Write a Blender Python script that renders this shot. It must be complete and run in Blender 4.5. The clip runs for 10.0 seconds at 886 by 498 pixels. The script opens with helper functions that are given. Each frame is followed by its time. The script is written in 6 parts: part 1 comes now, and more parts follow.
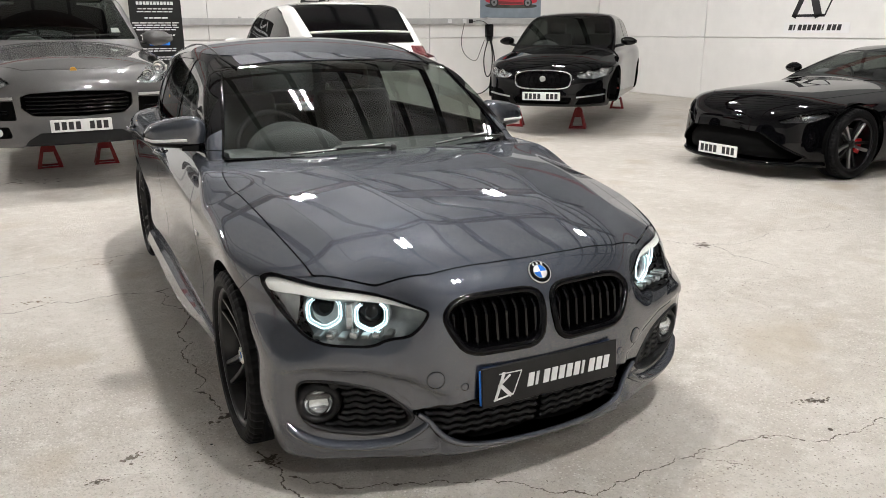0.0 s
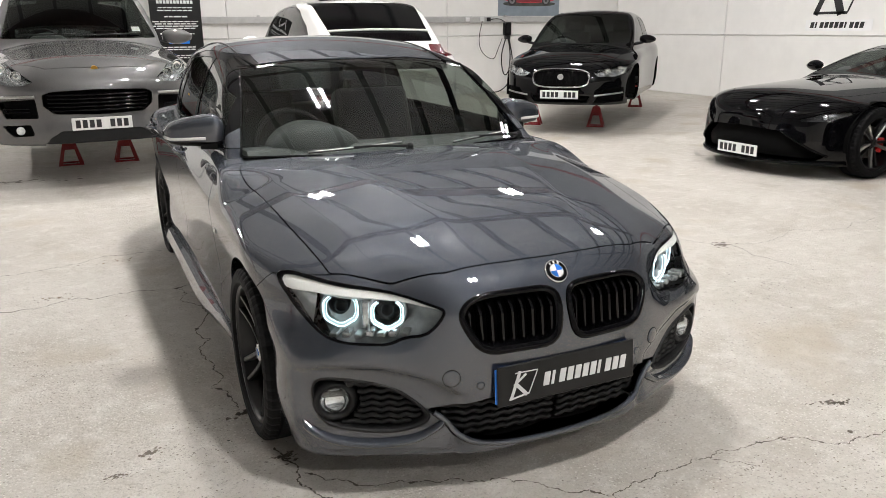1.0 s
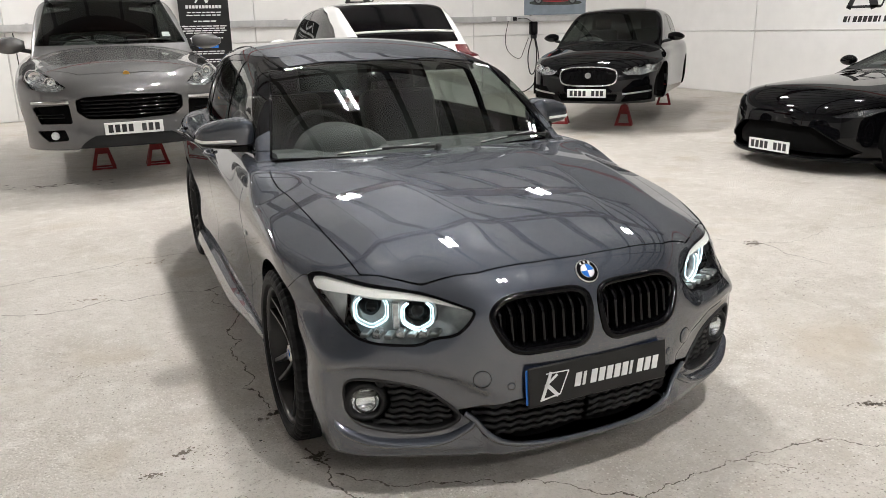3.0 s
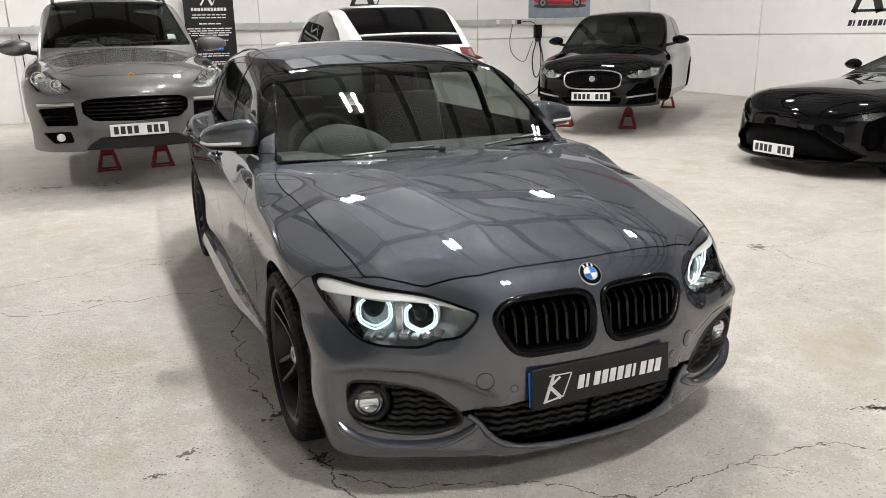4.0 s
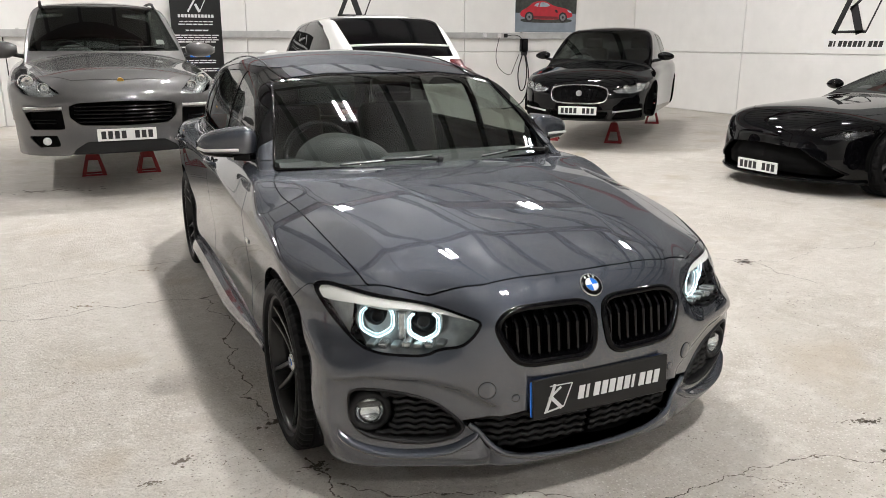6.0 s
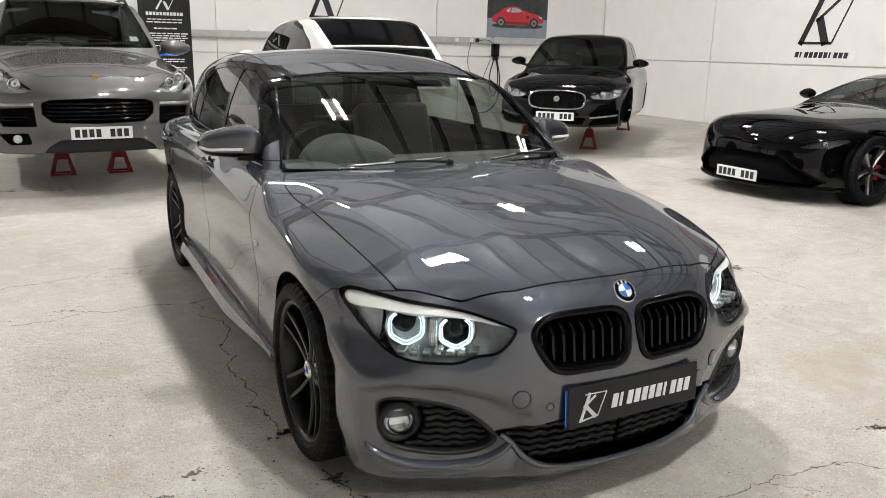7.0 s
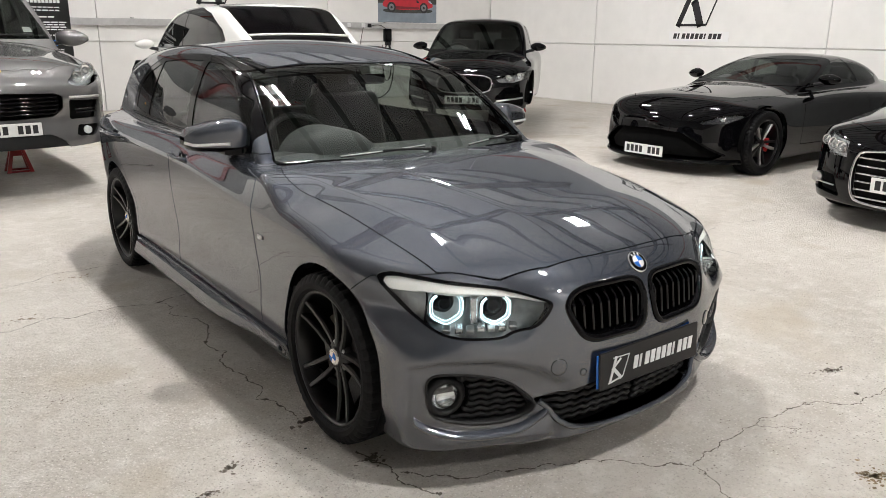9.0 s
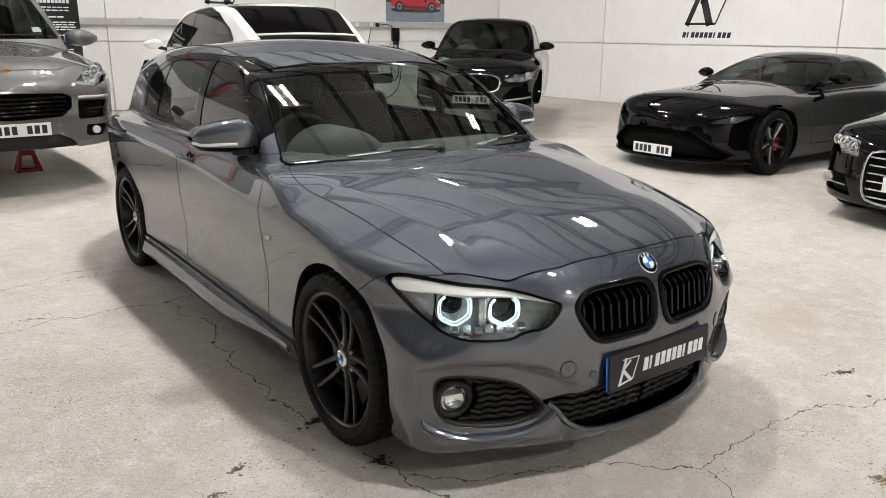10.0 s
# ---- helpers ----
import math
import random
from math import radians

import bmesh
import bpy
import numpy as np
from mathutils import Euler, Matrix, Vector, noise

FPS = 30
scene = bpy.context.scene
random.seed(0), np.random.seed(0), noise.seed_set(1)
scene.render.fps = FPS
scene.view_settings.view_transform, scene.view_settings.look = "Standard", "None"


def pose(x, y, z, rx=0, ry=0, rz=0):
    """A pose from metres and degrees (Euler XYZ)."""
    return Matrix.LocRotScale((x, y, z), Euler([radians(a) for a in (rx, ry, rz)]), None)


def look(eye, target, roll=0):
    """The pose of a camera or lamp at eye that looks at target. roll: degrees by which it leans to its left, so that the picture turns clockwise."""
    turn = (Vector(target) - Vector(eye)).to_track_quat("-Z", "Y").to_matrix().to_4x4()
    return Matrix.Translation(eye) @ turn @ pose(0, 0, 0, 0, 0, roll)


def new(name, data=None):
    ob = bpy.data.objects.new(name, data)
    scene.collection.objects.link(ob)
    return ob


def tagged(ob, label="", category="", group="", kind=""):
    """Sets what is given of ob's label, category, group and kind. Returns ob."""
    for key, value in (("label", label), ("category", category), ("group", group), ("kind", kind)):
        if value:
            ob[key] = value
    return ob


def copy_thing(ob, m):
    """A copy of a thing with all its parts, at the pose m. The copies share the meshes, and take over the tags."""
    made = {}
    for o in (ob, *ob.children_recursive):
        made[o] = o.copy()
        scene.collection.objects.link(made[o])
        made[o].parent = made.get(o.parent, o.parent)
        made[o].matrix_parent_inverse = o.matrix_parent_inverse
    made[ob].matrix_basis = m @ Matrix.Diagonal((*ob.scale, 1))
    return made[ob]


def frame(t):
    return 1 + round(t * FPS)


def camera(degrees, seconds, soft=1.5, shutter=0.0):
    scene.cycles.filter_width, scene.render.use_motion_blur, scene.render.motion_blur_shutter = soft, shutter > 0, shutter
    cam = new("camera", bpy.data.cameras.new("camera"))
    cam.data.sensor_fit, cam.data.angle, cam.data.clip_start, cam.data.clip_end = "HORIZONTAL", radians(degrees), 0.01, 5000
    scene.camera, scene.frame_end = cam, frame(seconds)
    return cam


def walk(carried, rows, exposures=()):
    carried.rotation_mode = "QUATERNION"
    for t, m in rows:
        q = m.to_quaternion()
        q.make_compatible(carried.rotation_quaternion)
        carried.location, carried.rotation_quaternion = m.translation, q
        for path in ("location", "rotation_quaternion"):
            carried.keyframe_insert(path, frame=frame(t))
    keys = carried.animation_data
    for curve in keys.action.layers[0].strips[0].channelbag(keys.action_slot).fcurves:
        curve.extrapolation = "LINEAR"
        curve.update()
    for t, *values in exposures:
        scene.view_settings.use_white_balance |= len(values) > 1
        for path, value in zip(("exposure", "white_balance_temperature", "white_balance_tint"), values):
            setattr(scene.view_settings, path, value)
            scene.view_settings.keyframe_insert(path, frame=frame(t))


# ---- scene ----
cam = camera(60.1, 10.0, soft=0.8)
PATH = [
    (0, (-1.337, -2.625, 1.456), (-0.47, -0.909, 0.903), -0.3),
    (0.5, (-1.325, -2.618, 1.452), (-0.476, -0.895, 0.896), -0.3),
    (1, (-1.336, -2.626, 1.457), (-0.509, -0.892, 0.9), -0.4),
    (1.5, (-1.346, -2.618, 1.46), (-0.543, -0.874, 0.901), -0.7),
    (2, (-1.348, -2.616, 1.458), (-0.563, -0.863, 0.902), -1.1),
    (2.5, (-1.342, -2.617, 1.457), (-0.571, -0.858, 0.901), -1.3),
    (4, (-1.346, -2.628, 1.458), (-0.591, -0.859, 0.91), -1.2),
    (4.5, (-1.345, -2.629, 1.459), (-0.589, -0.858, 0.917), -1.1),
    (5, (-1.357, -2.624, 1.458), (-0.595, -0.855, 0.922), -0.9),
    (5.5, (-1.37, -2.617, 1.458), (-0.593, -0.85, 0.933), -0.5),
    (6.8, (-1.548, -2.519, 1.439), (-0.67, -0.796, 0.928), 1.0),
    (7, (-1.585, -2.447, 1.433), (-0.686, -0.734, 0.925), 1.2),
    (7.5, (-1.73, -2.33, 1.417), (-0.749, -0.671, 0.882), 1.3),
    (8, (-1.966, -2.309, 1.439), (-0.83, -0.757, 0.89), 1.2),
    (8.5, (-2.057, -2.3, 1.453), (-0.89, -0.77, 0.909), 0.9),
    (9, (-2.062, -2.298, 1.456), (-0.908, -0.757, 0.914), 0.5),
    (9.5, (-2.057, -2.29, 1.455), (-0.914, -0.742, 0.91), 0.4),
    (10, (-2.053, -2.282, 1.456), (-0.915, -0.729, 0.912), 0.4),
]
walk(cam, [(t, look(eye, target, roll)) for t, eye, target, roll in PATH])

# ---- light: a windowless hall under rows of twin-tube fittings ----
world = bpy.data.worlds.new("world")
scene.world = world
world.use_nodes = True
world.node_tree.nodes["Background"].inputs[0].default_value = (0.5, 0.55, 0.6, 1)
world.node_tree.nodes["Background"].inputs[1].default_value = 0.02
TUBE_POWER = 1140.0
LAMP_Z = 6.0
# (-5.5, 10.5) and (0.65, -7.9) are unseen, added to brighten floor and cars.
LAMPS = [(0.68, 2.55), (5.87, 2.65), (5.8, 8.0), (-5.5, 10.5), (0.75, 7.8), (0.70, -2.7), (0.65, -7.9)]
DIMMED = ((5.87, 2.65), (5.8, 8.0))  # fittings turned down so the right-hand floor is less bright
scene.view_settings.exposure = 0.0

# ---- materials ----
def material(name, colour, rough=0.5, metal=0.0, coat=0.0, coat_rough=0.03, noise_scale=0.0, noise_amount=0.0, bump=0.0, bump_scale=200.0, spec=0.5, emit=None, power=0.0):
    m = bpy.data.materials.new(name)
    m.use_nodes = True
    n, l = m.node_tree.nodes, m.node_tree.links
    b = n["Principled BSDF"]
    b.inputs["Base Color"].default_value = (*colour, 1)
    b.inputs["Roughness"].default_value = rough
    b.inputs["Metallic"].default_value = metal
    b.inputs["Coat Weight"].default_value = coat
    b.inputs["Coat Roughness"].default_value = coat_rough
    b.inputs["Specular IOR Level"].default_value = spec
    if emit:
        b.inputs["Emission Color"].default_value = (*emit, 1)
        b.inputs["Emission Strength"].default_value = power
    if noise_amount or bump:
        where = n.new("ShaderNodeTexCoord")
        if noise_amount:
            fine, broad, mix = n.new("ShaderNodeTexNoise"), n.new("ShaderNodeTexNoise"), n.new("ShaderNodeMix")
            fine.inputs["Scale"].default_value, broad.inputs["Scale"].default_value = noise_scale, noise_scale / 7
            fine.inputs["Detail"].default_value = broad.inputs["Detail"].default_value = 5
            add = n.new("ShaderNodeMath")
            add.operation = "MULTIPLY"
            ramp = n.new("ShaderNodeMapRange")
            ramp.inputs[1].default_value, ramp.inputs[2].default_value = 0.12, 0.40
            mix.data_type = "RGBA"
            lo, hi = [c * (1 - noise_amount) for c in colour], [min(1, c * (1 + noise_amount)) for c in colour]
            mix.inputs["A"].default_value, mix.inputs["B"].default_value = (*lo, 1), (*hi, 1)
            for t in (fine, broad):
                l.new(where.outputs["Object"], t.inputs["Vector"])
            l.new(fine.outputs["Fac"], add.inputs[0])
            l.new(broad.outputs["Fac"], add.inputs[1])
            l.new(add.outputs[0], ramp.inputs[0])
            l.new(ramp.outputs[0], mix.inputs["Factor"])
            l.new(mix.outputs["Result"], b.inputs["Base Color"])
        if bump:
            grain, relief = n.new("ShaderNodeTexNoise"), n.new("ShaderNodeBump")
            grain.inputs["Scale"].default_value, grain.inputs["Detail"].default_value = bump_scale, 6
            relief.inputs["Strength"].default_value, relief.inputs["Distance"].default_value = bump, 0.01
            l.new(where.outputs["Object"], grain.inputs["Vector"])
            l.new(grain.outputs["Fac"], relief.inputs["Height"])
            l.new(relief.outputs["Normal"], b.inputs["Normal"])
    return m


def car_paint(name, colour, flake, metal=0.75, rough=0.34, ior=1.5):
    """Clear-coated paint with a fine metal flake."""
    m = material(name, colour, rough, metal, 1.0, 0.02)
    n, l = m.node_tree.nodes, m.node_tree.links
    b = n["Principled BSDF"]
    b.inputs["Coat IOR"].default_value = ior
    b.inputs["Specular IOR Level"].default_value = 0.0
    where, cells, mix = n.new("ShaderNodeTexCoord"), n.new("ShaderNodeTexVoronoi"), n.new("ShaderNodeMix")
    cells.inputs["Scale"].default_value = 900
    mix.data_type = "RGBA"
    mix.inputs["A"].default_value = (*[c * (1 - flake) for c in colour], 1)
    mix.inputs["B"].default_value = (*[c * (1 + flake) for c in colour], 1)
    l.new(where.outputs["Object"], cells.inputs["Vector"])
    l.new(cells.outputs["Color"], mix.inputs["Factor"])
    l.new(mix.outputs["Result"], b.inputs["Base Color"])
    return m


def clear(name, tint=(1, 1, 1), rough=0.0, amount=0.9):
    """Thin glass: mostly seen through, with a mirror sheen that grows towards the edge."""
    m = bpy.data.materials.new(name)
    m.use_nodes = True
    n, l = m.node_tree.nodes, m.node_tree.links
    n.remove(n["Principled BSDF"])
    thin, gloss, mix, edge = n.new("ShaderNodeBsdfTransparent"), n.new("ShaderNodeBsdfGlossy"), n.new("ShaderNodeMixShader"), n.new("ShaderNodeLayerWeight")
    power, scale = n.new("ShaderNodeMath"), n.new("ShaderNodeMath")
    power.operation, scale.operation = "POWER", "MULTIPLY_ADD"
    power.inputs[1].default_value = 5.0
    scale.inputs[1].default_value, scale.inputs[2].default_value = 0.92, 0.055
    edge.inputs["Blend"].default_value = 0.5
    thin.inputs["Color"].default_value = (*tint, 1)
    gloss.inputs["Roughness"].default_value = rough
    l.new(edge.outputs["Facing"], power.inputs[0])
    l.new(power.outputs[0], scale.inputs[0])
    l.new(scale.outputs[0], mix.inputs[0])
    l.new(thin.outputs[0], mix.inputs[1])
    l.new(gloss.outputs[0], mix.inputs[2])
    l.new(mix.outputs[0], n["Material Output"].inputs["Surface"])
    return m


def concrete_floor():
    """Pale power-floated concrete, scuffed and stained."""
    m = material("pale_concrete", (0.6, 0.57, 0.52), 0.5)
    n, l = m.node_tree.nodes, m.node_tree.links
    b = n["Principled BSDF"]
    where = n.new("ShaderNodeTexCoord")

    def layer(scale, detail, lo, hi, rough=0.6):
        t, r = n.new("ShaderNodeTexNoise"), n.new("ShaderNodeMapRange")
        t.inputs["Scale"].default_value, t.inputs["Detail"].default_value, t.inputs["Roughness"].default_value = scale, detail, rough
        r.inputs[1].default_value, r.inputs[2].default_value = lo, hi
        l.new(where.outputs["Object"], t.inputs["Vector"])
        l.new(t.outputs["Fac"], r.inputs[0])
        return r.outputs[0]

    def mix(fac, a, colour, scale=1.0):
        x = n.new("ShaderNodeMix")
        x.data_type = "RGBA"
        k = n.new("ShaderNodeMath")
        k.operation = "MULTIPLY"
        k.inputs[1].default_value = scale
        l.new(fac, k.inputs[0])
        l.new(k.outputs[0], x.inputs["Factor"])
        if isinstance(a, tuple):
            x.inputs["A"].default_value = (*a, 1)
        else:
            l.new(a, x.inputs["A"])
        x.inputs["B"].default_value = (*colour, 1)
        return x.outputs["Result"]
    def chips(scale, lo, hi, patch):
        """Single grains of stone, only where the patch noise is high."""
        t, r, k, warp, add = n.new("ShaderNodeTexVoronoi"), n.new("ShaderNodeMapRange"), n.new("ShaderNodeMath"), n.new("ShaderNodeTexNoise"), n.new("ShaderNodeMix")
        t.inputs["Scale"].default_value = scale
        warp.inputs["Scale"].default_value, warp.inputs["Detail"].default_value = scale * 1.6, 3
        add.data_type = "VECTOR"
        add.inputs["Factor"].default_value = 0.012
        l.new(where.outputs["Object"], warp.inputs["Vector"])
        l.new(where.outputs["Object"], add.inputs["A"])
        l.new(warp.outputs["Color"], add.inputs["B"])
        l.new(add.outputs["Result"], t.inputs["Vector"])
        r.inputs[1].default_value, r.inputs[2].default_value = lo, hi
        l.new(t.outputs["Distance"], r.inputs[0])
        k.operation = "MULTIPLY"
        l.new(r.outputs[0], k.inputs[0])
        l.new(patch, k.inputs[1])
        return k.outputs[0]
    c = mix(layer(0.7, 5, 0.35, 0.65), (0.68, 0.64, 0.585), (0.57, 0.53, 0.475))
    c = mix(layer(2.6, 8, 0.52, 0.75), c, (0.44, 0.395, 0.33), 0.65)
    c = mix(layer(9.0, 7, 0.50, 0.72), c, (0.80, 0.77, 0.72), 0.6)
    c = mix(layer(26.0, 8, 0.52, 0.70, 0.75), c, (0.40, 0.36, 0.305), 0.55)
    worn = layer(1.3, 6, 0.38, 0.56)
    c = mix(chips(70.0, 0.34, 0.14, worn), c, (0.88, 0.855, 0.81), 0.65)
    c = mix(chips(46.0, 0.24, 0.10, layer(2.1, 5, 0.42, 0.58)), c, (0.24, 0.21, 0.17), 0.8)
    c = mix(layer(48.0, 8, 0.57, 0.68, 0.8), c, (0.24, 0.215, 0.18), 0.55)
    c = mix(layer(110.0, 4, 0.57, 0.67, 0.75), c, (0.20, 0.18, 0.155), 0.6)
    c = mix(layer(0.9, 4, 0.60, 0.72, 0.5), c, (0.50, 0.42, 0.31), 0.4)
    c = mix(layer(1.6, 3, 0.62, 0.75, 0.4), c, (0.44, 0.36, 0.25), 0.5)
    l.new(c, b.inputs["Base Color"])
    sheen = n.new("ShaderNodeMapRange")
    sheen.inputs[3].default_value, sheen.inputs[4].default_value = 0.42, 0.7
    l.new(layer(5.0, 6, 0.3, 0.7), sheen.inputs[0])
    l.new(sheen.outputs[0], b.inputs["Roughness"])
    relief = n.new("ShaderNodeBump")
    relief.inputs["Strength"].default_value, relief.inputs["Distance"].default_value = 1.0, 0.014
    l.new(layer(38.0, 8, 0.2, 0.8, 0.7), relief.inputs["Height"])
    l.new(relief.outputs["Normal"], b.inputs["Normal"])
    return m


GREY = car_paint("mineral_grey_paint", (0.045, 0.0515, 0.066), 0.12, 0.85, 0.58, 2.02)
SILVER_GREY = car_paint("warm_grey_paint", (0.105, 0.104, 0.104), 0.2, 0.65, 0.5, 1.85)
BLACK = car_paint("black_paint", (0.002, 0.002, 0.0025), 0.2, 0.0, 0.3, 1.4)
WHITE = car_paint("white_paint", (0.78, 0.78, 0.76), 0.04, 0.0, 0.4)
GLASS = clear("tinted_glass", (0.30, 0.33, 0.31))
DARK_GLASS = clear("privacy_glass", (0.07, 0.08, 0.08))
SCREEN = clear("windscreen_glass", (0.52, 0.56, 0.54))
SIDE_GLASS = clear("side_glass", (0.55, 0.60, 0.57))
LENS = clear("clear_lens", (0.92, 0.95, 0.96))
GLOSS_BLACK = material("gloss_black_plastic", (0.002, 0.002, 0.0025), 0.08, spec=0.16)
SLAT_BLACK = material("gloss_black_slat", (0.003, 0.003, 0.0035), 0.16, spec=0.32)
MATT_BLACK = material("grained_black_plastic", (0.006, 0.006, 0.0065), 0.5, bump=0.15, bump_scale=900, spec=0.3)
# Near-black, so the shade of openings and hollows is in the colour itself.
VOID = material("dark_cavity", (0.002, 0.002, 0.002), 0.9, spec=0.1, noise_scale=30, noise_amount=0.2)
RUBBER = material("tyre_rubber", (0.006, 0.006, 0.0065), 0.65, spec=0.16, noise_scale=40, noise_amount=0.25, bump=0.1, bump_scale=400)
WHEEL_BLACK = material("satin_black_alloy", (0.004, 0.004, 0.0045), 0.28, 0.0, 0.2, 0.12, spec=0.35)
CHROME = material("chrome", (0.80, 0.80, 0.80), 0.10, 1.0)
SATIN = material("satin_metal", (0.55, 0.55, 0.54), 0.32, 1.0, noise_scale=60, noise_amount=0.1)
STEEL = material("brushed_steel_disc", (0.13, 0.125, 0.12), 0.35, 1.0, noise_scale=80, noise_amount=0.25)
RED_PAINT = material("red_enamel", (0.27, 0.012, 0.013), 0.4, noise_scale=25, noise_amount=0.3, bump=0.1, bump_scale=80)
RED_CALIPER = material("red_caliper_paint", (0.5, 0.01, 0.015), 0.3)
RED_LENS = material("red_lamp_lens", (0.10, 0.006, 0.008), 0.15, 0.0, 0.5)
TRIM = material("dark_cabin_trim", (0.012, 0.012, 0.013), 0.6, noise_scale=50, noise_amount=0.2)
DASH = material("soft_dashboard", (0.062, 0.068, 0.066), 0.6, bump=0.1, bump_scale=600)
LEATHER = material("black_leather", (0.007, 0.007, 0.007), 0.5, spec=0.3, bump=0.15, bump_scale=250)
PLATE_BLACK = material("black_show_plate", (0.010, 0.010, 0.010), 0.35, spec=0.25, noise_scale=8, noise_amount=0.15)
PLATE_WHITE = material("white_number_plate", (0.72, 0.72, 0.70), 0.35, noise_scale=20, noise_amount=0.04)
INK = material("black_print", (0.012, 0.012, 0.013), 0.45)
PALE_INK = material("silver_white_print", (0.62, 0.62, 0.62), 0.4)
BLUE = material("enamel_blue", (0.02, 0.16, 0.62), 0.2, 0.0, 0.6)
ENAMEL_WHITE = material("enamel_white", (0.8, 0.8, 0.8), 0.2, 0.0, 0.6)
GOLD = material("gold_crest", (0.55, 0.30, 0.06), 0.3, 0.8)
GLOW = material("white_light_ring", (0.9, 0.95, 1.0), 0.3, emit=(0.66, 0.93, 1.0), power=2.4)
BROW = material("pale_lamp_bezel", (0.90, 0.88, 0.83), 0.35)
LAMP_BOWL = material("grey_lamp_bowl", (0.58, 0.60, 0.60), 0.25, 0.3, noise_scale=40, noise_amount=0.2)
BRIGHT_BOWL = material("silvered_lamp_bowl", (0.62, 0.63, 0.63), 0.22, 0.8, noise_scale=60, noise_amount=0.35)
SMOKED_BOWL = material("smoked_lamp_bowl", (0.10, 0.10, 0.105), 0.2, 0.6, noise_scale=40, noise_amount=0.3)
WALL = material("white_painted_panel", (0.72, 0.71, 0.69), 0.55, noise_scale=4.0, noise_amount=0.035, bump=0.08, bump_scale=70)
FLOOR = concrete_floor()
CLADDING = material("grey_wall_cladding", (0.19, 0.195, 0.195), 0.55, noise_scale=2, noise_amount=0.1)
ROOF = material("grey_roof_sheet", (0.58, 0.59, 0.59), 0.6, noise_scale=2, noise_amount=0.1)
PURLIN = material("dark_galvanised_purlin", (0.035, 0.036, 0.038), 0.5, noise_scale=5, noise_amount=0.2)
DARK_STEEL = material("dark_painted_steel", (0.035, 0.016, 0.014), 0.5, noise_scale=6, noise_amount=0.25)
OXIDE = material("red_oxide_steel", (0.16, 0.02, 0.018), 0.5, noise_scale=6, noise_amount=0.25)
TUBE = material("lit_tube", (1, 1, 1), 0.5, emit=(1.0, 0.975, 0.958), power=TUBE_POWER)
# Same tube at 43 % power, only to lower the light on the right.
DIM_TUBE = material("dimmed_lit_tube", (1, 1, 1), 0.5, emit=(1.0, 0.975, 0.958), power=TUBE_POWER * 0.43)
FITTING = material("white_lamp_fitting", (0.7, 0.7, 0.7), 0.4, noise_scale=10, noise_amount=0.05)
TRUNKING = material("grey_cable_trunking", (0.46, 0.46, 0.455), 0.42, 0.3, noise_scale=9, noise_amount=0.12)
CRACK = material("dirt_filled_crack", (0.15, 0.128, 0.105), 0.9, noise_scale=30, noise_amount=0.4)
STAIN = material("dark_floor_stain", (0.16, 0.13, 0.10), 0.6, noise_scale=12, noise_amount=0.4)

# ---- shaping tools: smooth implicit bodies, meshed and cut into panels ----
def spline(*pts):
    """Natural cubic spline through (u, value) pairs, straight beyond the ends."""
    u, v = np.array([p[0] for p in pts], float), np.array([p[1] for p in pts], float)
    n = len(u)
    h = np.diff(u)
    a, r = np.zeros((n, n)), np.zeros(n)
    a[0, 0] = a[-1, -1] = 1
    for i in range(1, n - 1):
        a[i, i - 1:i + 2] = h[i - 1], 2 * (h[i - 1] + h[i]), h[i]
        r[i] = 6 * ((v[i + 1] - v[i]) / h[i] - (v[i] - v[i - 1]) / h[i - 1])
    m = np.linalg.solve(a, r)

    def value(q):
        q = np.asarray(q, float)
        i = np.clip(np.searchsorted(u, q) - 1, 0, n - 2)
        c = np.clip(q, u[0], u[-1])
        s, t = c - u[i], u[i + 1] - c
        y = (m[i] * t ** 3 + m[i + 1] * s ** 3) / (6 * h[i]) + (v[i] / h[i] - m[i] * h[i] / 6) * t + (v[i + 1] / h[i] - m[i + 1] * h[i] / 6) * s
        e0 = (v[1] - v[0]) / h[0] - h[0] * m[1] / 6
        e1 = (v[-1] - v[-2]) / h[-1] + h[-1] * m[-2] / 6
        return y + np.minimum(q - u[0], 0) * e0 + np.maximum(q - u[-1], 0) * e1
    return value


def smax(a, b, k):
    h = np.maximum(k - np.abs(a - b), 0) / k
    return np.maximum(a, b) + h * h * h * k / 6


def smin(a, b, k):
    return -smax(-a, -b, k)


def step01(v):
    v = np.clip(v, 0, 1)
    return v * v * (3 - 2 * v)


def gradient(f, p, e=0.002):
    g = np.empty_like(p)
    for i in range(3):
        d = np.zeros(3)
        d[i] = e
        a, b = p + d, p - d
        g[:, i] = f(a[:, 0], a[:, 1], a[:, 2]) - f(b[:, 0], b[:, 1], b[:, 2])
    return g / (2 * e)


def unit(v):
    return v / np.maximum(np.linalg.norm(v, axis=-1, keepdims=True), 1e-9)


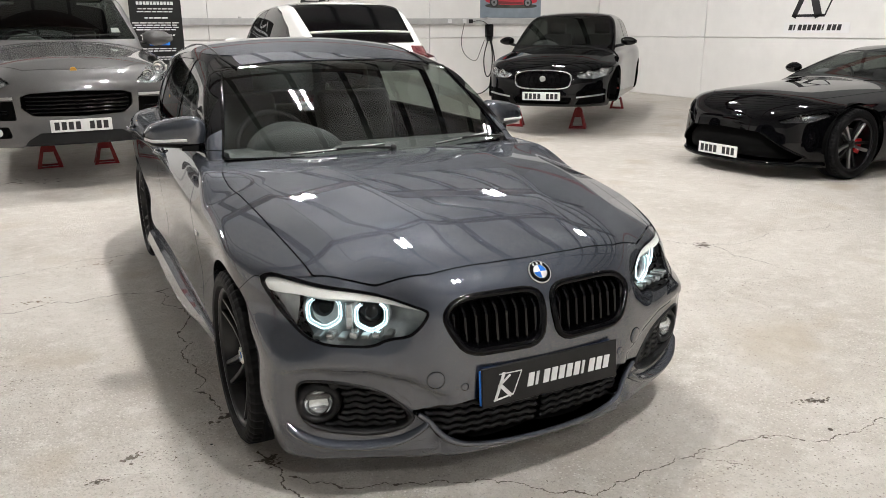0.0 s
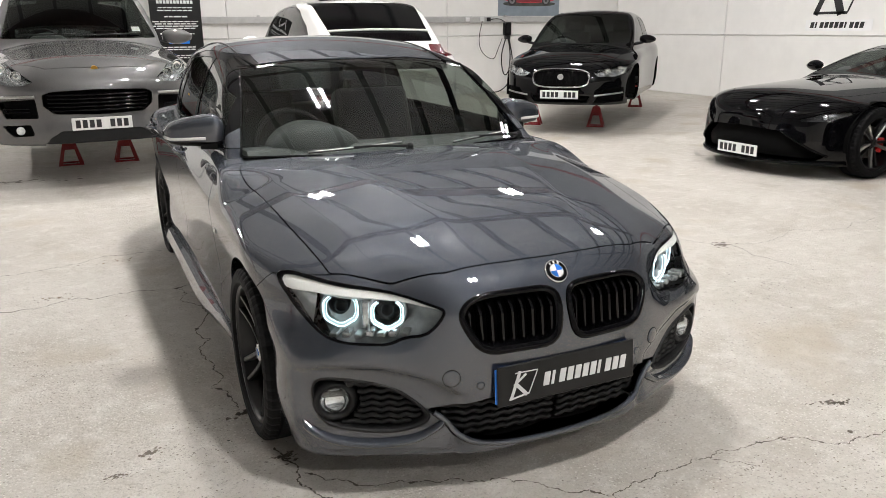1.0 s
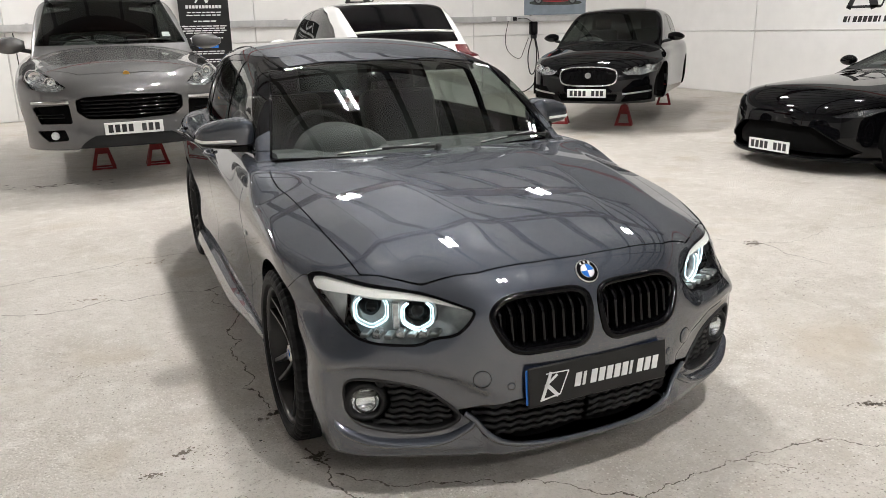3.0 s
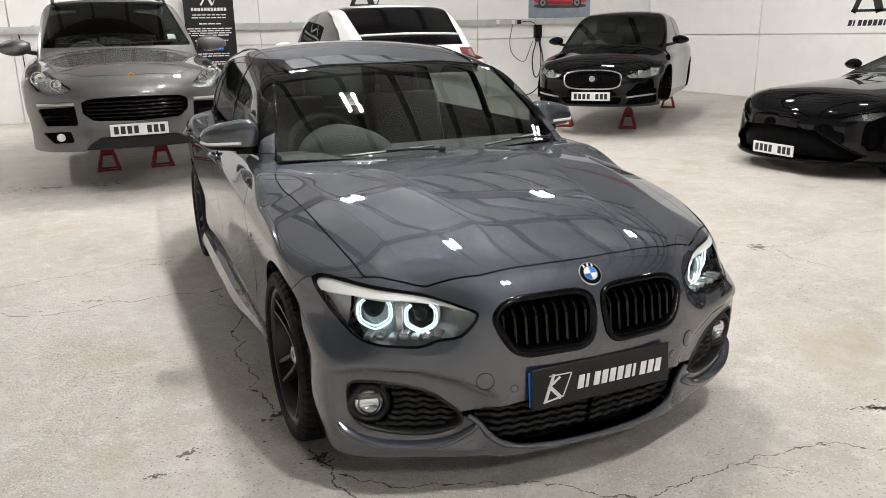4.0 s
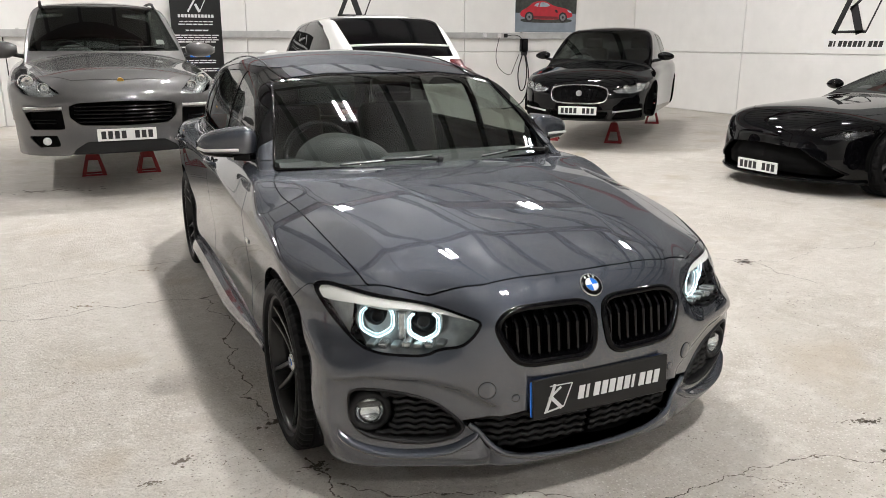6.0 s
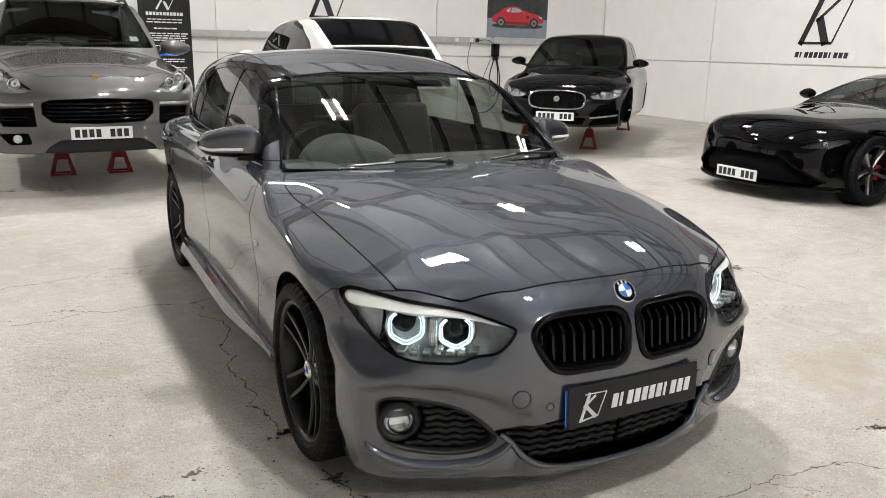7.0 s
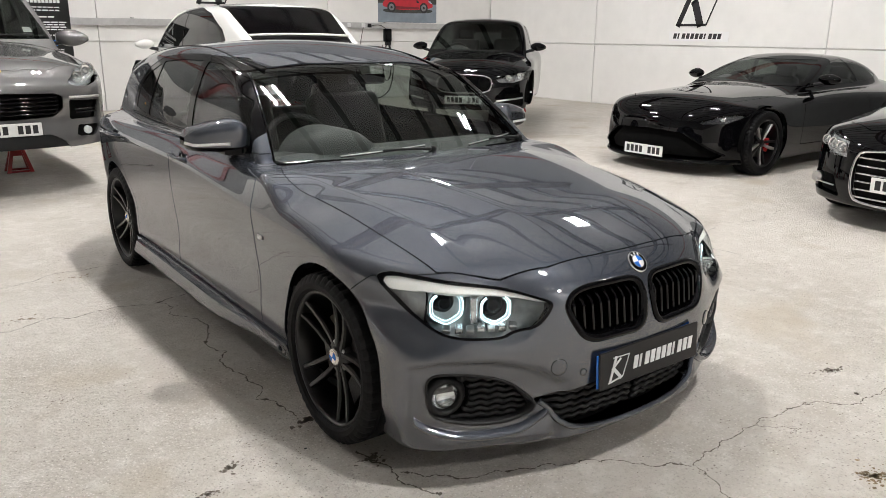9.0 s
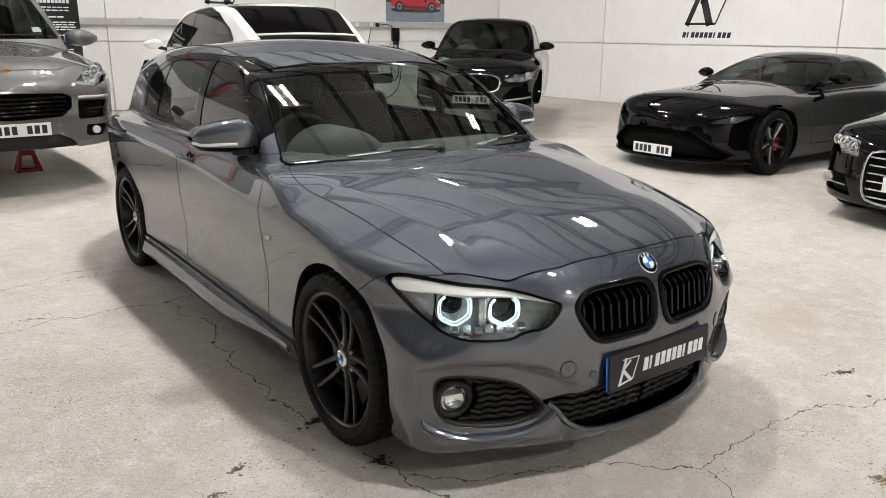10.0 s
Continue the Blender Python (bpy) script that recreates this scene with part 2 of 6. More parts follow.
def surface(f, lo, hi, h):
    """The surface f = 0 as points and triangles, from a net of cells h wide."""
    ax = [np.arange(a, b + h, h) for a, b in zip(lo, hi)]
    d = f(ax[0][:, None, None], ax[1][None, :, None], ax[2][None, None, :])
    s = d < 0
    n = [len(a) - 1 for a in ax]
    total, count = np.zeros((*n, 3)), np.zeros(n)
    crossings = []
    for axis in range(3):
        u, v = (axis + 1) % 3, (axis + 2) % 3
        first, last = [slice(None)] * 3, [slice(None)] * 3
        first[axis], last[axis] = slice(0, -1), slice(1, None)
        da, db = d[tuple(first)], d[tuple(last)]
        hit = np.argwhere(s[tuple(first)] != s[tuple(last)])
        va, vb = da[tuple(hit.T)], db[tuple(hit.T)]
        p = np.stack([ax[i][hit[:, i]] for i in range(3)], 1)
        p[:, axis] += va / (va - vb) * h
        crossings.append((hit, va < 0))
        for du in (0, 1):
            for dv in (0, 1):
                c = hit.copy()
                c[:, u] -= du
                c[:, v] -= dv
                ok = (c >= 0).all(1) & (c < n).all(1)
                np.add.at(total, tuple(c[ok].T), p[ok])
                np.add.at(count, tuple(c[ok].T), 1)
    full = count > 0
    index = np.full(n, -1)
    index[full] = np.arange(full.sum())
    pts = total[full] / count[full][:, None]
    quads = []
    for axis, (hit, inside) in enumerate(crossings):
        u, v = (axis + 1) % 3, (axis + 2) % 3
        ok = (hit[:, u] > 0) & (hit[:, v] > 0) & (hit[:, u] < n[u]) & (hit[:, v] < n[v])
        hit, inside = hit[ok], inside[ok]
        corner = []
        for du, dv in ((1, 1), (0, 1), (0, 0), (1, 0)):
            c = hit.copy()
            c[:, u] -= du
            c[:, v] -= dv
            corner.append(index[tuple(c.T)])
        q = np.stack(corner, 1)
        q[~inside] = q[~inside][:, ::-1]
        quads.append(q)
    q = np.concatenate(quads)
    for _ in range(5):
        g = gradient(f, pts)
        v = f(pts[:, 0], pts[:, 1], pts[:, 2])
        move = g * (v / np.maximum((g * g).sum(1), 0.05))[:, None]
        size = np.linalg.norm(move, axis=1, keepdims=True)
        pts = pts - move * np.minimum(1, 0.6 * h / np.maximum(size, 1e-9))
    split = np.linalg.norm(pts[q[:, 0]] - pts[q[:, 2]], axis=1) < np.linalg.norm(pts[q[:, 1]] - pts[q[:, 3]], axis=1)
    a, b = q[split], q[~split]
    return pts, np.concatenate([a[:, [0, 1, 2]], a[:, [0, 2, 3]], b[:, [0, 1, 3]], b[:, [1, 2, 3]]])


def tidy(v, t):
    used = np.unique(t)
    back = np.full(len(v), -1)
    back[used] = np.arange(len(used))
    return v[used], back[t]


def clip(mesh, g, gap=0.0):
    """Cuts points and triangles along g = 0: the piece inside (g < -gap) and the rest (g > gap)."""
    v, t = mesh
    if gap:
        return clip(mesh, lambda x, y, z: g(x, y, z) + gap)[0], clip(mesh, lambda x, y, z: g(x, y, z) - gap)[1]
    d = g(v[:, 0], v[:, 1], v[:, 2])
    d = np.where(np.abs(d) < 1e-5, 1e-5, d)
    inside = d[t] < 0
    n = inside.sum(1)
    keep, rest, extra, at = [], [], [], {}

    def mid(i, j):
        key = (i, j) if i < j else (j, i)
        if key not in at:
            w = d[i] / (d[i] - d[j])
            at[key] = len(v) + len(extra)
            extra.append(v[i] + (v[j] - v[i]) * w)
        return at[key]
    for row, flags in zip(t[(n > 0) & (n < 3)].tolist(), inside[(n > 0) & (n < 3)].tolist()):
        lone = sum(flags) == 1
        k = flags.index(lone)
        a, b, c = row[k], row[(k + 1) % 3], row[(k + 2) % 3]
        ab, ac = mid(a, b), mid(a, c)
        (keep if lone else rest).append((a, ab, ac))
        (rest if lone else keep).extend([(ab, b, c), (ab, c, ac)])
    v = np.concatenate([v, np.array(extra).reshape(-1, 3)])
    pick = lambda base, more: tidy(v, np.concatenate([base, np.array(more, int).reshape(-1, 3)]).astype(int))
    return pick(t[n == 3], keep), pick(t[n == 0], rest)


def polygon(pts, r=0.0):
    """Signed distance to a closed outline (negative inside), with corners rounded by r."""
    p = np.array(pts, float)

    def value(a, b):
        a, b = np.broadcast_arrays(np.asarray(a, float), np.asarray(b, float))
        best, inside = np.full(a.shape, 1e9), np.zeros(a.shape, bool)
        for i in range(len(p)):
            (x0, y0), (x1, y1) = p[i - 1], p[i]
            dx, dy = x1 - x0, y1 - y0
            w = np.clip(((a - x0) * dx + (b - y0) * dy) / (dx * dx + dy * dy + 1e-12), 0, 1)
            best = np.minimum(best, np.hypot(a - x0 - w * dx, b - y0 - w * dy))
            crosses = ((y0 > b) != (y1 > b)) & (a < (x1 - x0) * (b - y0) / (y1 - y0 + 1e-12) + x0)
            inside ^= crosses
        return np.where(inside, -best, best) - r
    return value


def ring(pts, n=4):
    """A closed outline through the points, rounded by cutting its corners n times."""
    p = np.array(pts, float)
    for _ in range(n):
        q = np.roll(p, -1, 0)
        p = np.stack([0.75 * p + 0.25 * q, 0.25 * p + 0.75 * q], 1).reshape(-1, p.shape[1])
    return p


def borders(t):
    e = np.concatenate([t[:, [0, 1]], t[:, [1, 2]], t[:, [2, 0]]])
    key = np.sort(e, 1)
    _, first, counts = np.unique(key, axis=0, return_index=True, return_counts=True)
    return e[first[counts == 1]]


def onto(f, p, y0=-3.0, y1=1.5):
    """Where lines along +y through the (x, z) of p first meet f = 0."""
    y = np.full(len(p), y0)
    done = np.zeros(len(p), bool)
    for _ in range(160):
        v = f(p[:, 0], y, p[:, 1])
        y = np.where(done, y, y + np.clip(v, -0.02, 0.05) * 0.8)
        done |= np.abs(v) < 2e-4
        done |= y > y1
    return np.stack([p[:, 0], y, p[:, 1]], 1)

# ---- bodies: x across, y back from the front axle, z up ----
def hatchback():
    """The grey five-door hatchback: 4.33 m long, 1.77 m wide, 1.42 m high."""
    hood = spline((-0.80, 0.62), (-0.62, 0.748), (-0.45, 0.812), (-0.2, 0.862), (0.1, 0.903), (0.42, 0.925), (0.6, 0.932), (0.9, 0.95), (1.6, 0.98), (2.6, 0.99), (3.2, 0.985), (3.6, 0.95))
    crown = spline((-0.8, 0.08), (-0.45, 0.075), (-0.17, 0.058), (0.137, 0.04), (0.36, 0.036), (0.6, 0.04), (1.2, 0.06), (3.6, 0.12))
    ridge = spline((-0.7, 0.50), (-0.568, 0.532), (-0.389, 0.555), (-0.168, 0.587), (0.137, 0.632), (0.363, 0.661), (0.65, 0.705), (0.8, 0.72))
    inner = spline((-0.7, 0.17), (-0.575, 0.206), (-0.28, 0.268), (-0.08, 0.31), (0.22, 0.36), (0.5, 0.42), (0.8, 0.46))
    nose = spline((0.02, -0.62), (0.14, -0.705), (0.25, -0.735), (0.36, -0.745), (0.5, -0.742), (0.6, -0.722), (0.68, -0.685), (0.75, -0.61), (0.80, -0.5))
    bow = spline((0.0, 0.0), (0.15, 0.004), (0.28, 0.02), (0.40, 0.062), (0.54, 0.152), (0.69, 0.218), (0.78, 0.345), (0.83, 0.455), (0.9, 0.62))
    bow_low = spline((0.0, 0.0), (0.15, 0.004), (0.28, 0.018), (0.40, 0.052), (0.54, 0.112), (0.69, 0.18), (0.79, 0.245), (0.85, 0.325), (0.90, 0.46))
    plan = spline((-0.8, 0.85), (-0.4, 0.866), (0.0, 0.874), (0.5, 0.876), (1.3, 0.874), (2.2, 0.878), (2.7, 0.882), (3.1, 0.85), (3.5, 0.77))
    drop = spline((0.1, 0.07), (0.2, 0.04), (0.32, 0.016), (0.45, 0.020), (0.6, 0.008), (0.74, -0.002), (0.85, -0.004), (1.05, 0.0))
    shoulder = spline((-0.8, 0.69), (-0.3, 0.715), (0.3, 0.745), (0.9, 0.805), (1.4, 0.842), (2.0, 0.858), (2.6, 0.866), (3.4, 0.87))
    tail = spline((0.1, 3.42), (0.3, 3.53), (0.5, 3.56), (0.75, 3.53), (0.9, 3.49), (1.0, 3.44))
    tbow = spline((0.0, 0.0), (0.4, 0.03), (0.65, 0.12), (0.8, 0.30), (0.9, 0.5))
    roof = spline((0.9, 1.235), (1.15, 1.300), (1.25, 1.322), (1.4, 1.352), (1.6, 1.385), (1.85, 1.410), (2.2, 1.412), (2.7, 1.375), (3.1, 1.315), (3.4, 1.25))
    belt = spline((0.3, 0.73), (0.7, 0.757), (1.2, 0.772), (1.8, 0.775), (2.4, 0.755), (2.9, 0.70), (3.4, 0.62))
    lean = spline((0.8, -0.05), (0.95, 0.0), (1.1, 0.042), (1.22, 0.092), (1.32, 0.15), (1.42, 0.24))

    lower = polygon([(0.805, 0.43), (0.74, 0.45), (0.58, 0.44), (0.46, 0.405), (0.37, 0.35), (0.36, 0.10), (0.805, 0.10)], 0.01)

    def f(x, y, z):
        x = np.abs(x)
        top = hood(y) - crown(y) * x * x
        front = step01((0.60 - y) / 0.30)
        for line, steep, soft in ((ridge(y), 0.17, 0.005), (inner(y), 0.13, 0.008)):
            top = top - steep * front * soft * np.logaddexp(0, (x - line) / soft)
        top = top + 0.012 * front
        a = (z - top) * 0.97
        b = x - plan(y) + drop(z) + (0.30 + 0.45 * step01((y - 0.3) / 0.9)) * 0.006 * np.logaddexp(0, (z - shoulder(y)) / 0.006)
        dent = 0.5 - 0.5 * np.tanh(lower(x, z) / 0.013)
        blade = np.clip(smin((0.238 - z) / 0.058, (z - 0.110) / 0.052, 0.12), 0, 1.2)
        lip = 0.95 * blade * step01((x - 0.33) / 0.08) * step01((0.83 - x) / 0.12) + 0.7 * np.exp(-((z - 0.140) / 0.022) ** 2)
        high = step01((z - 0.46) / 0.16)
        c = (nose(z) + high * bow(x) + (1 - high) * bow_low(x) + 0.021 * dent - 0.022 * lip - y) * 0.92
        e = (y - tail(z) + tbow(x)) * 0.92
        body = smax(smax(a, b, 0.038), smax(c, e, 0.05), 0.085)
        body = smax(body, 0.128 + 0.04 * step01((y + 0.4) / 0.3) - z, 0.024)
        r = (z - roof(y) + 0.13 * x * x) * 0.98
        s = (x - belt(y) + lean(z)) * 0.95
        w = (0.58 + (z - 0.927) * 1.54 - 0.7 * (z - 0.927) * (1.30 - z) + 0.27 * x * x - y) / 1.84
        q = (y - (3.47 - (z - 0.98) * 0.75) + 0.22 * x * x) / 1.3
        cabin = smax(smax(r, s, 0.08), smax(w, q, 0.03), 0.03)
        cabin = smax(cabin, 0.8 - z, 0.02)
        return smin(body, cabin, 0.014)
    return f


def car_form(hw, fo, wb, ro, nose_z, cowl, cowl_y, top_y, roof_z, roof_y, rear_y, rear_z, tail_z, belt_w, roof_w, lift=0.17, wide=0.0, blunt=1.0, back=1.4, cab=1.0, tumble=0.0):
    """A car body from its main measures; axles at y = 0 and y = wb."""
    end = wb + ro
    hood = spline((-fo - 0.1, nose_z - 0.14), (-fo * 0.75, nose_z), (-0.1, nose_z * 0.42 + cowl * 0.58), (cowl_y, cowl), (cowl_y + 0.8, cowl + 0.03), (wb, tail_z), (end, tail_z - 0.02))
    nz = (0.05, 0.2, 0.4, 0.55, nose_z - 0.08, nose_z + 0.02)
    nose = spline((nz[0], -fo + 0.10), (nz[1], -fo + 0.015), (nz[2], -fo), (nz[3], -fo + 0.02), (nz[4], -fo + 0.09), (nz[5], -fo + 0.22))
    bow = spline((0.0, 0.0), (hw * 0.3, 0.02 * blunt), (hw * 0.5, 0.07 * blunt), (hw * 0.7, 0.18 * blunt), (hw * 0.88, 0.38 * blunt), (hw, 0.65 * blunt))
    plan = spline((-fo, hw - 0.06), (-0.3, hw - 0.012 + wide), (0.1, hw + wide), (0.75, hw - 0.01 - wide), (wb - 0.8, hw - 0.01 - wide), (wb, hw + wide), (end, hw - 0.1))
    drop = spline((0.1, 0.07), (0.2, 0.035), (0.33, 0.01), (0.5, 0.004), (0.65, 0.0), (cowl - 0.15, 0.01), (cowl - 0.03, 0.05), (cowl + 0.08, 0.12))
    tail = spline((0.1, end - 0.12), (0.3, end - 0.02), (0.55, end), (tail_z - 0.1, end - 0.03), (tail_z, end - 0.07))
    roof = spline((top_y - 0.3, roof_z - 0.09), (top_y, roof_z - 0.045), ((top_y + roof_y) / 2, roof_z - 0.01), (roof_y, roof_z), (roof_y + 0.6, roof_z - 0.02 * back), (roof_y + 1.2, roof_z - 0.08 * back), (roof_y + 1.8, roof_z - 0.19 * back))
    belt = spline((cowl_y - 0.1, belt_w - 0.03), (cowl_y + 0.5, belt_w), (wb * 0.7, belt_w), (wb + 0.2, belt_w - 0.05 * cab), (end, belt_w - 0.2 * cab))
    span = roof_z - cowl
    lean = spline((cowl - 0.1, -0.02), (cowl, 0.0), (cowl + span * 0.5, (belt_w - roof_w) * 0.38), (cowl + span * 0.8, (belt_w - roof_w) * 0.75), (roof_z, belt_w - roof_w + 0.04))
    slope = (top_y - cowl_y) / (roof_z - 0.045 - cowl)
    rslope = (rear_y - roof_y - 0.6) / (roof_z - rear_z)

    def f(x, y, z):
        x = np.abs(x)
        fall = np.maximum(x - 0.42, 0)
        a = (z - hood(y) + 0.13 * x * x + 0.15 * fall * fall) * 0.97
        b = x - plan(y) + drop(z) + tumble * 0.02 * np.logaddexp(0, (z - 0.47) / 0.02)
        c = (nose(z) + bow(x) - y) * 0.9
        e = (y - tail(z) + bow(x) * 0.8) * 0.9
        body = smax(smax(a, b, 0.10), smax(c, e, 0.05), 0.12)
        body = smax(body, lift - z, 0.05)
        r = (z - roof(y) + 0.12 * x * x) * 0.98
        s = (x - belt(y) + lean(z)) * 0.95
        w = (cowl_y + (z - cowl) * slope + 0.28 * x * x - y) / np.hypot(1, slope)
        q = (y - (rear_y - (z - rear_z) * rslope) + 0.2 * x * x) / np.hypot(1, rslope)
        cabin = smax(smax(r, s, 0.09), smax(w, q, 0.03), 0.05)
        cabin = smax(cabin, cowl - 0.2 - z, 0.02)
        return smin(body, cabin, 0.04)
    return f

# ---- building blocks ----
def mesh_of(name, v, faces, mat, normals=None, smooth=False):
    me = bpy.data.meshes.new(name)
    me.from_pydata(np.asarray(v, float).tolist(), [], [list(map(int, f)) for f in faces])
    for m in (mat if isinstance(mat, (list, tuple)) else [mat]):
        me.materials.append(m)
    if smooth or normals is not None:
        me.polygons.foreach_set("use_smooth", np.ones(len(me.polygons), bool))
    if normals is not None:
        me.normals_split_custom_set_from_vertices(np.asarray(normals).tolist())
    me.update()
    return me


def thing(name, label, category, at=None, group="", kind=""):
    ob = new(name)
    ob.matrix_basis = at or Matrix()
    ob.empty_display_size = 0.1
    return tagged(ob, label, category, group, kind)


def part(name, shape, mat, parent=None, label="", smooth=False, normals=None):
    """One mesh object under a thing or a part, from (points, faces) or from a bmesh."""
    if isinstance(shape, bmesh.types.BMesh):
        me = bpy.data.meshes.new(name)
        shape.to_mesh(me)
        shape.free()
        me.materials.append(mat)
        if smooth:
            me.polygons.foreach_set("use_smooth", np.ones(len(me.polygons), bool))
    else:
        me = mesh_of(name, shape[0], shape[1], mat, normals, smooth)
    ob = new(name, me)
    ob.parent = parent
    return tagged(ob, label) if label else ob


def block(lo, hi, bevel=0.0, segments=2):
    bm = bmesh.new()
    bmesh.ops.create_cube(bm, size=1)
    for v in bm.verts:
        v.co = Vector([lo[i] + (v.co[i] + 0.5) * (hi[i] - lo[i]) for i in range(3)])
    if bevel:
        bmesh.ops.bevel(bm, geom=bm.edges[:], offset=bevel, segments=segments, profile=0.5, affect="EDGES")
    return bm


def lathe(profile, n=32, axis=0, start=0.0, sweep=2 * math.pi):
    """Points (along, radius) turned round an axis."""
    p = np.array(profile, float)
    whole = abs(sweep - 2 * math.pi) < 1e-6
    m = n if whole else n + 1
    a = start + sweep * np.arange(m) / n
    v = np.zeros((m, len(p), 3))
    v[:, :, axis] = p[:, 0]
    v[:, :, (axis + 1) % 3] = np.cos(a)[:, None] * p[:, 1]
    v[:, :, (axis + 2) % 3] = np.sin(a)[:, None] * p[:, 1]
    k = len(p)
    faces = [((i * k + j), ((i + 1) % m) * k + j, ((i + 1) % m) * k + j + 1, i * k + j + 1) for i in range(m if whole else m - 1) for j in range(k - 1)]
    return v.reshape(-1, 3), faces


def tube(pts, r, n=8, closed=False, flat=1.0):
    """A round bar along the points."""
    p = np.array(pts, float)
    t = np.roll(p, -1, 0) - np.roll(p, 1, 0)
    if not closed:
        t[0], t[-1] = p[1] - p[0], p[-1] - p[-2]
    t = unit(t)
    up = np.array([0.0, 0, 1]) if abs(t[0][2]) < 0.9 else np.array([1.0, 0, 0])
    s = unit(np.cross(t[0], up))
    sides = []
    for d in t:
        s = unit(s - d * (s @ d))
        sides.append(s)
    s = np.array(sides)
    u = np.cross(s, t)
    a = 2 * math.pi * np.arange(n) / n
    radius = np.broadcast_to(np.asarray(r, float), (len(p),))[:, None, None]
    v = p[:, None] + radius * (np.cos(a)[None, :, None] * s[:, None] + flat * np.sin(a)[None, :, None] * u[:, None])
    m = len(p)
    faces = [(i * n + j, i * n + (j + 1) % n, ((i + 1) % m) * n + (j + 1) % n, ((i + 1) % m) * n + j) for i in range(m if closed else m - 1) for j in range(n)]
    if not closed:
        faces += [tuple(range(n))[::-1], tuple((m - 1) * n + j for j in range(n))]
    return v.reshape(-1, 3), faces


def loft(rings, closed=True, caps=True):
    """Skin over outlines of equal length."""
    r = np.array(rings, float)
    m, n = r.shape[:2]
    faces = [(i * n + j, i * n + (j + 1) % n, (i + 1) * n + (j + 1) % n, (i + 1) * n + j) for i in range(m - 1) for j in range(n if closed else n - 1)]
    if caps:
        faces += [tuple(range(n))[::-1], tuple((m - 1) * n + j for j in range(n))]
    return r.reshape(-1, 3), faces


def merged(*shapes):
    v, faces, at = [], [], 0
    for a, b in shapes:
        v.append(np.asarray(a, float))
        faces += [tuple(i + at for i in f) for f in b]
        at += len(a)
    return np.concatenate(v), faces


def moved(shape, m):
    v = np.asarray(shape[0], float)
    a = np.array(m)
    return v @ a[:3, :3].T + a[:3, 3], shape[1]


def plate(outline, depth):
    """A slab over a closed outline, thickened by the vector depth."""
    p = np.array(outline, float)
    return loft([p, p + np.array(depth)])


def panel(name, mesh, f, mat, parent, skirt=0.012, label="", lift=0.0):
    """A cut piece of a body: its skin with true normals, and an edge turned inwards."""
    v, t = mesh
    if not len(t):
        return None
    nrm = unit(gradient(f, v, 0.003))
    skin = v + nrm * lift
    pts, nor, faces = [skin], [nrm], [t]
    if skirt:
        e = borders(t)
        a, b = skin[e[:, 0]], skin[e[:, 1]]
        na, nb = nrm[e[:, 0]], nrm[e[:, 1]]
        out = unit(np.cross(b - a, na))
        k, m = len(v), len(e)
        pts += [a, b, b - nb * skirt, a - na * skirt]
        nor += [out] * 4
        i = np.arange(m)
        quad = np.stack([k + i, k + 3 * m + i, k + 2 * m + i, k + m + i], 1)
        faces = [t.tolist(), quad.tolist()]
    else:
        faces = [t.tolist()]
    me = mesh_of(name, np.concatenate(pts), [f_ for g in faces for f_ in g], mat, np.concatenate(nor))
    ob = new(name, me)
    ob.parent = parent
    ob.visible_shadow = mat not in (GLASS, LENS, SCREEN, SIDE_GLASS)
    return tagged(ob, label) if label else ob


def halves(mesh):
    """A mirrored pair of pieces as two."""
    v, t = mesh
    right = v[t].mean(1)[:, 0] > 0
    return [tidy(v, t[right]), tidy(v, t[~right])]


def pair(name, mesh, *rest, **more):
    return [panel(name, half, *rest, **more) for half in halves(mesh)]


def band(path, profile, inward):
    """A closed moulding: at each point of path, profile steps (in along inward, out along -y)."""
    p, d = np.array(path, float), np.array(inward, float)
    rings = []
    for i, o in profile:
        q = p + d * i
        q[:, 1] -= o
        rings.append(q)
    return loft(rings, True, False)


def inwards(outline):
    """Unit vectors into a closed outline in x and z, as 3D."""
    p = np.array(outline, float)
    t = unit(np.roll(p, -1, 0) - np.roll(p, 1, 0))
    n = np.stack([-t[:, 1], t[:, 0]], 1)
    turn = np.sum(p[:, 0] * np.roll(p[:, 1], -1) - np.roll(p[:, 0], -1) * p[:, 1])
    n = n if turn > 0 else -n
    return np.stack([n[:, 0], 0 * n[:, 0], n[:, 1]], 1)


def slanted(x0, x1, z0, z1, y, lean, depth=0.002):
    return plate([(x0, y, z0), (x1, y, z0), (x1 + lean, y, z1), (x0 + lean, y, z1)], (0, depth, 0))


def stroke(a, b, w, y, depth=0.002):
    """A straight bar of width w from a to b, both (x, z)."""
    a, b = np.array(a, float), np.array(b, float)
    d = unit(b - a)
    n = np.array([-d[1], d[0]]) * w / 2
    return plate([(q[0], y, q[1]) for q in (a - n, b - n, b + n, a + n)], (0, depth, 0))

# ---- the hall ----
X0, X1, Y0, Y1, EAVES = -12.0, 10.9, -9.0, 13.1, 6.7


def slab(name, lo, hi, mat, label="", category="", parent=None):
    ob = part(name, block(lo, hi), mat, parent)
    return tagged(ob, label, category, kind="structure") if label else ob


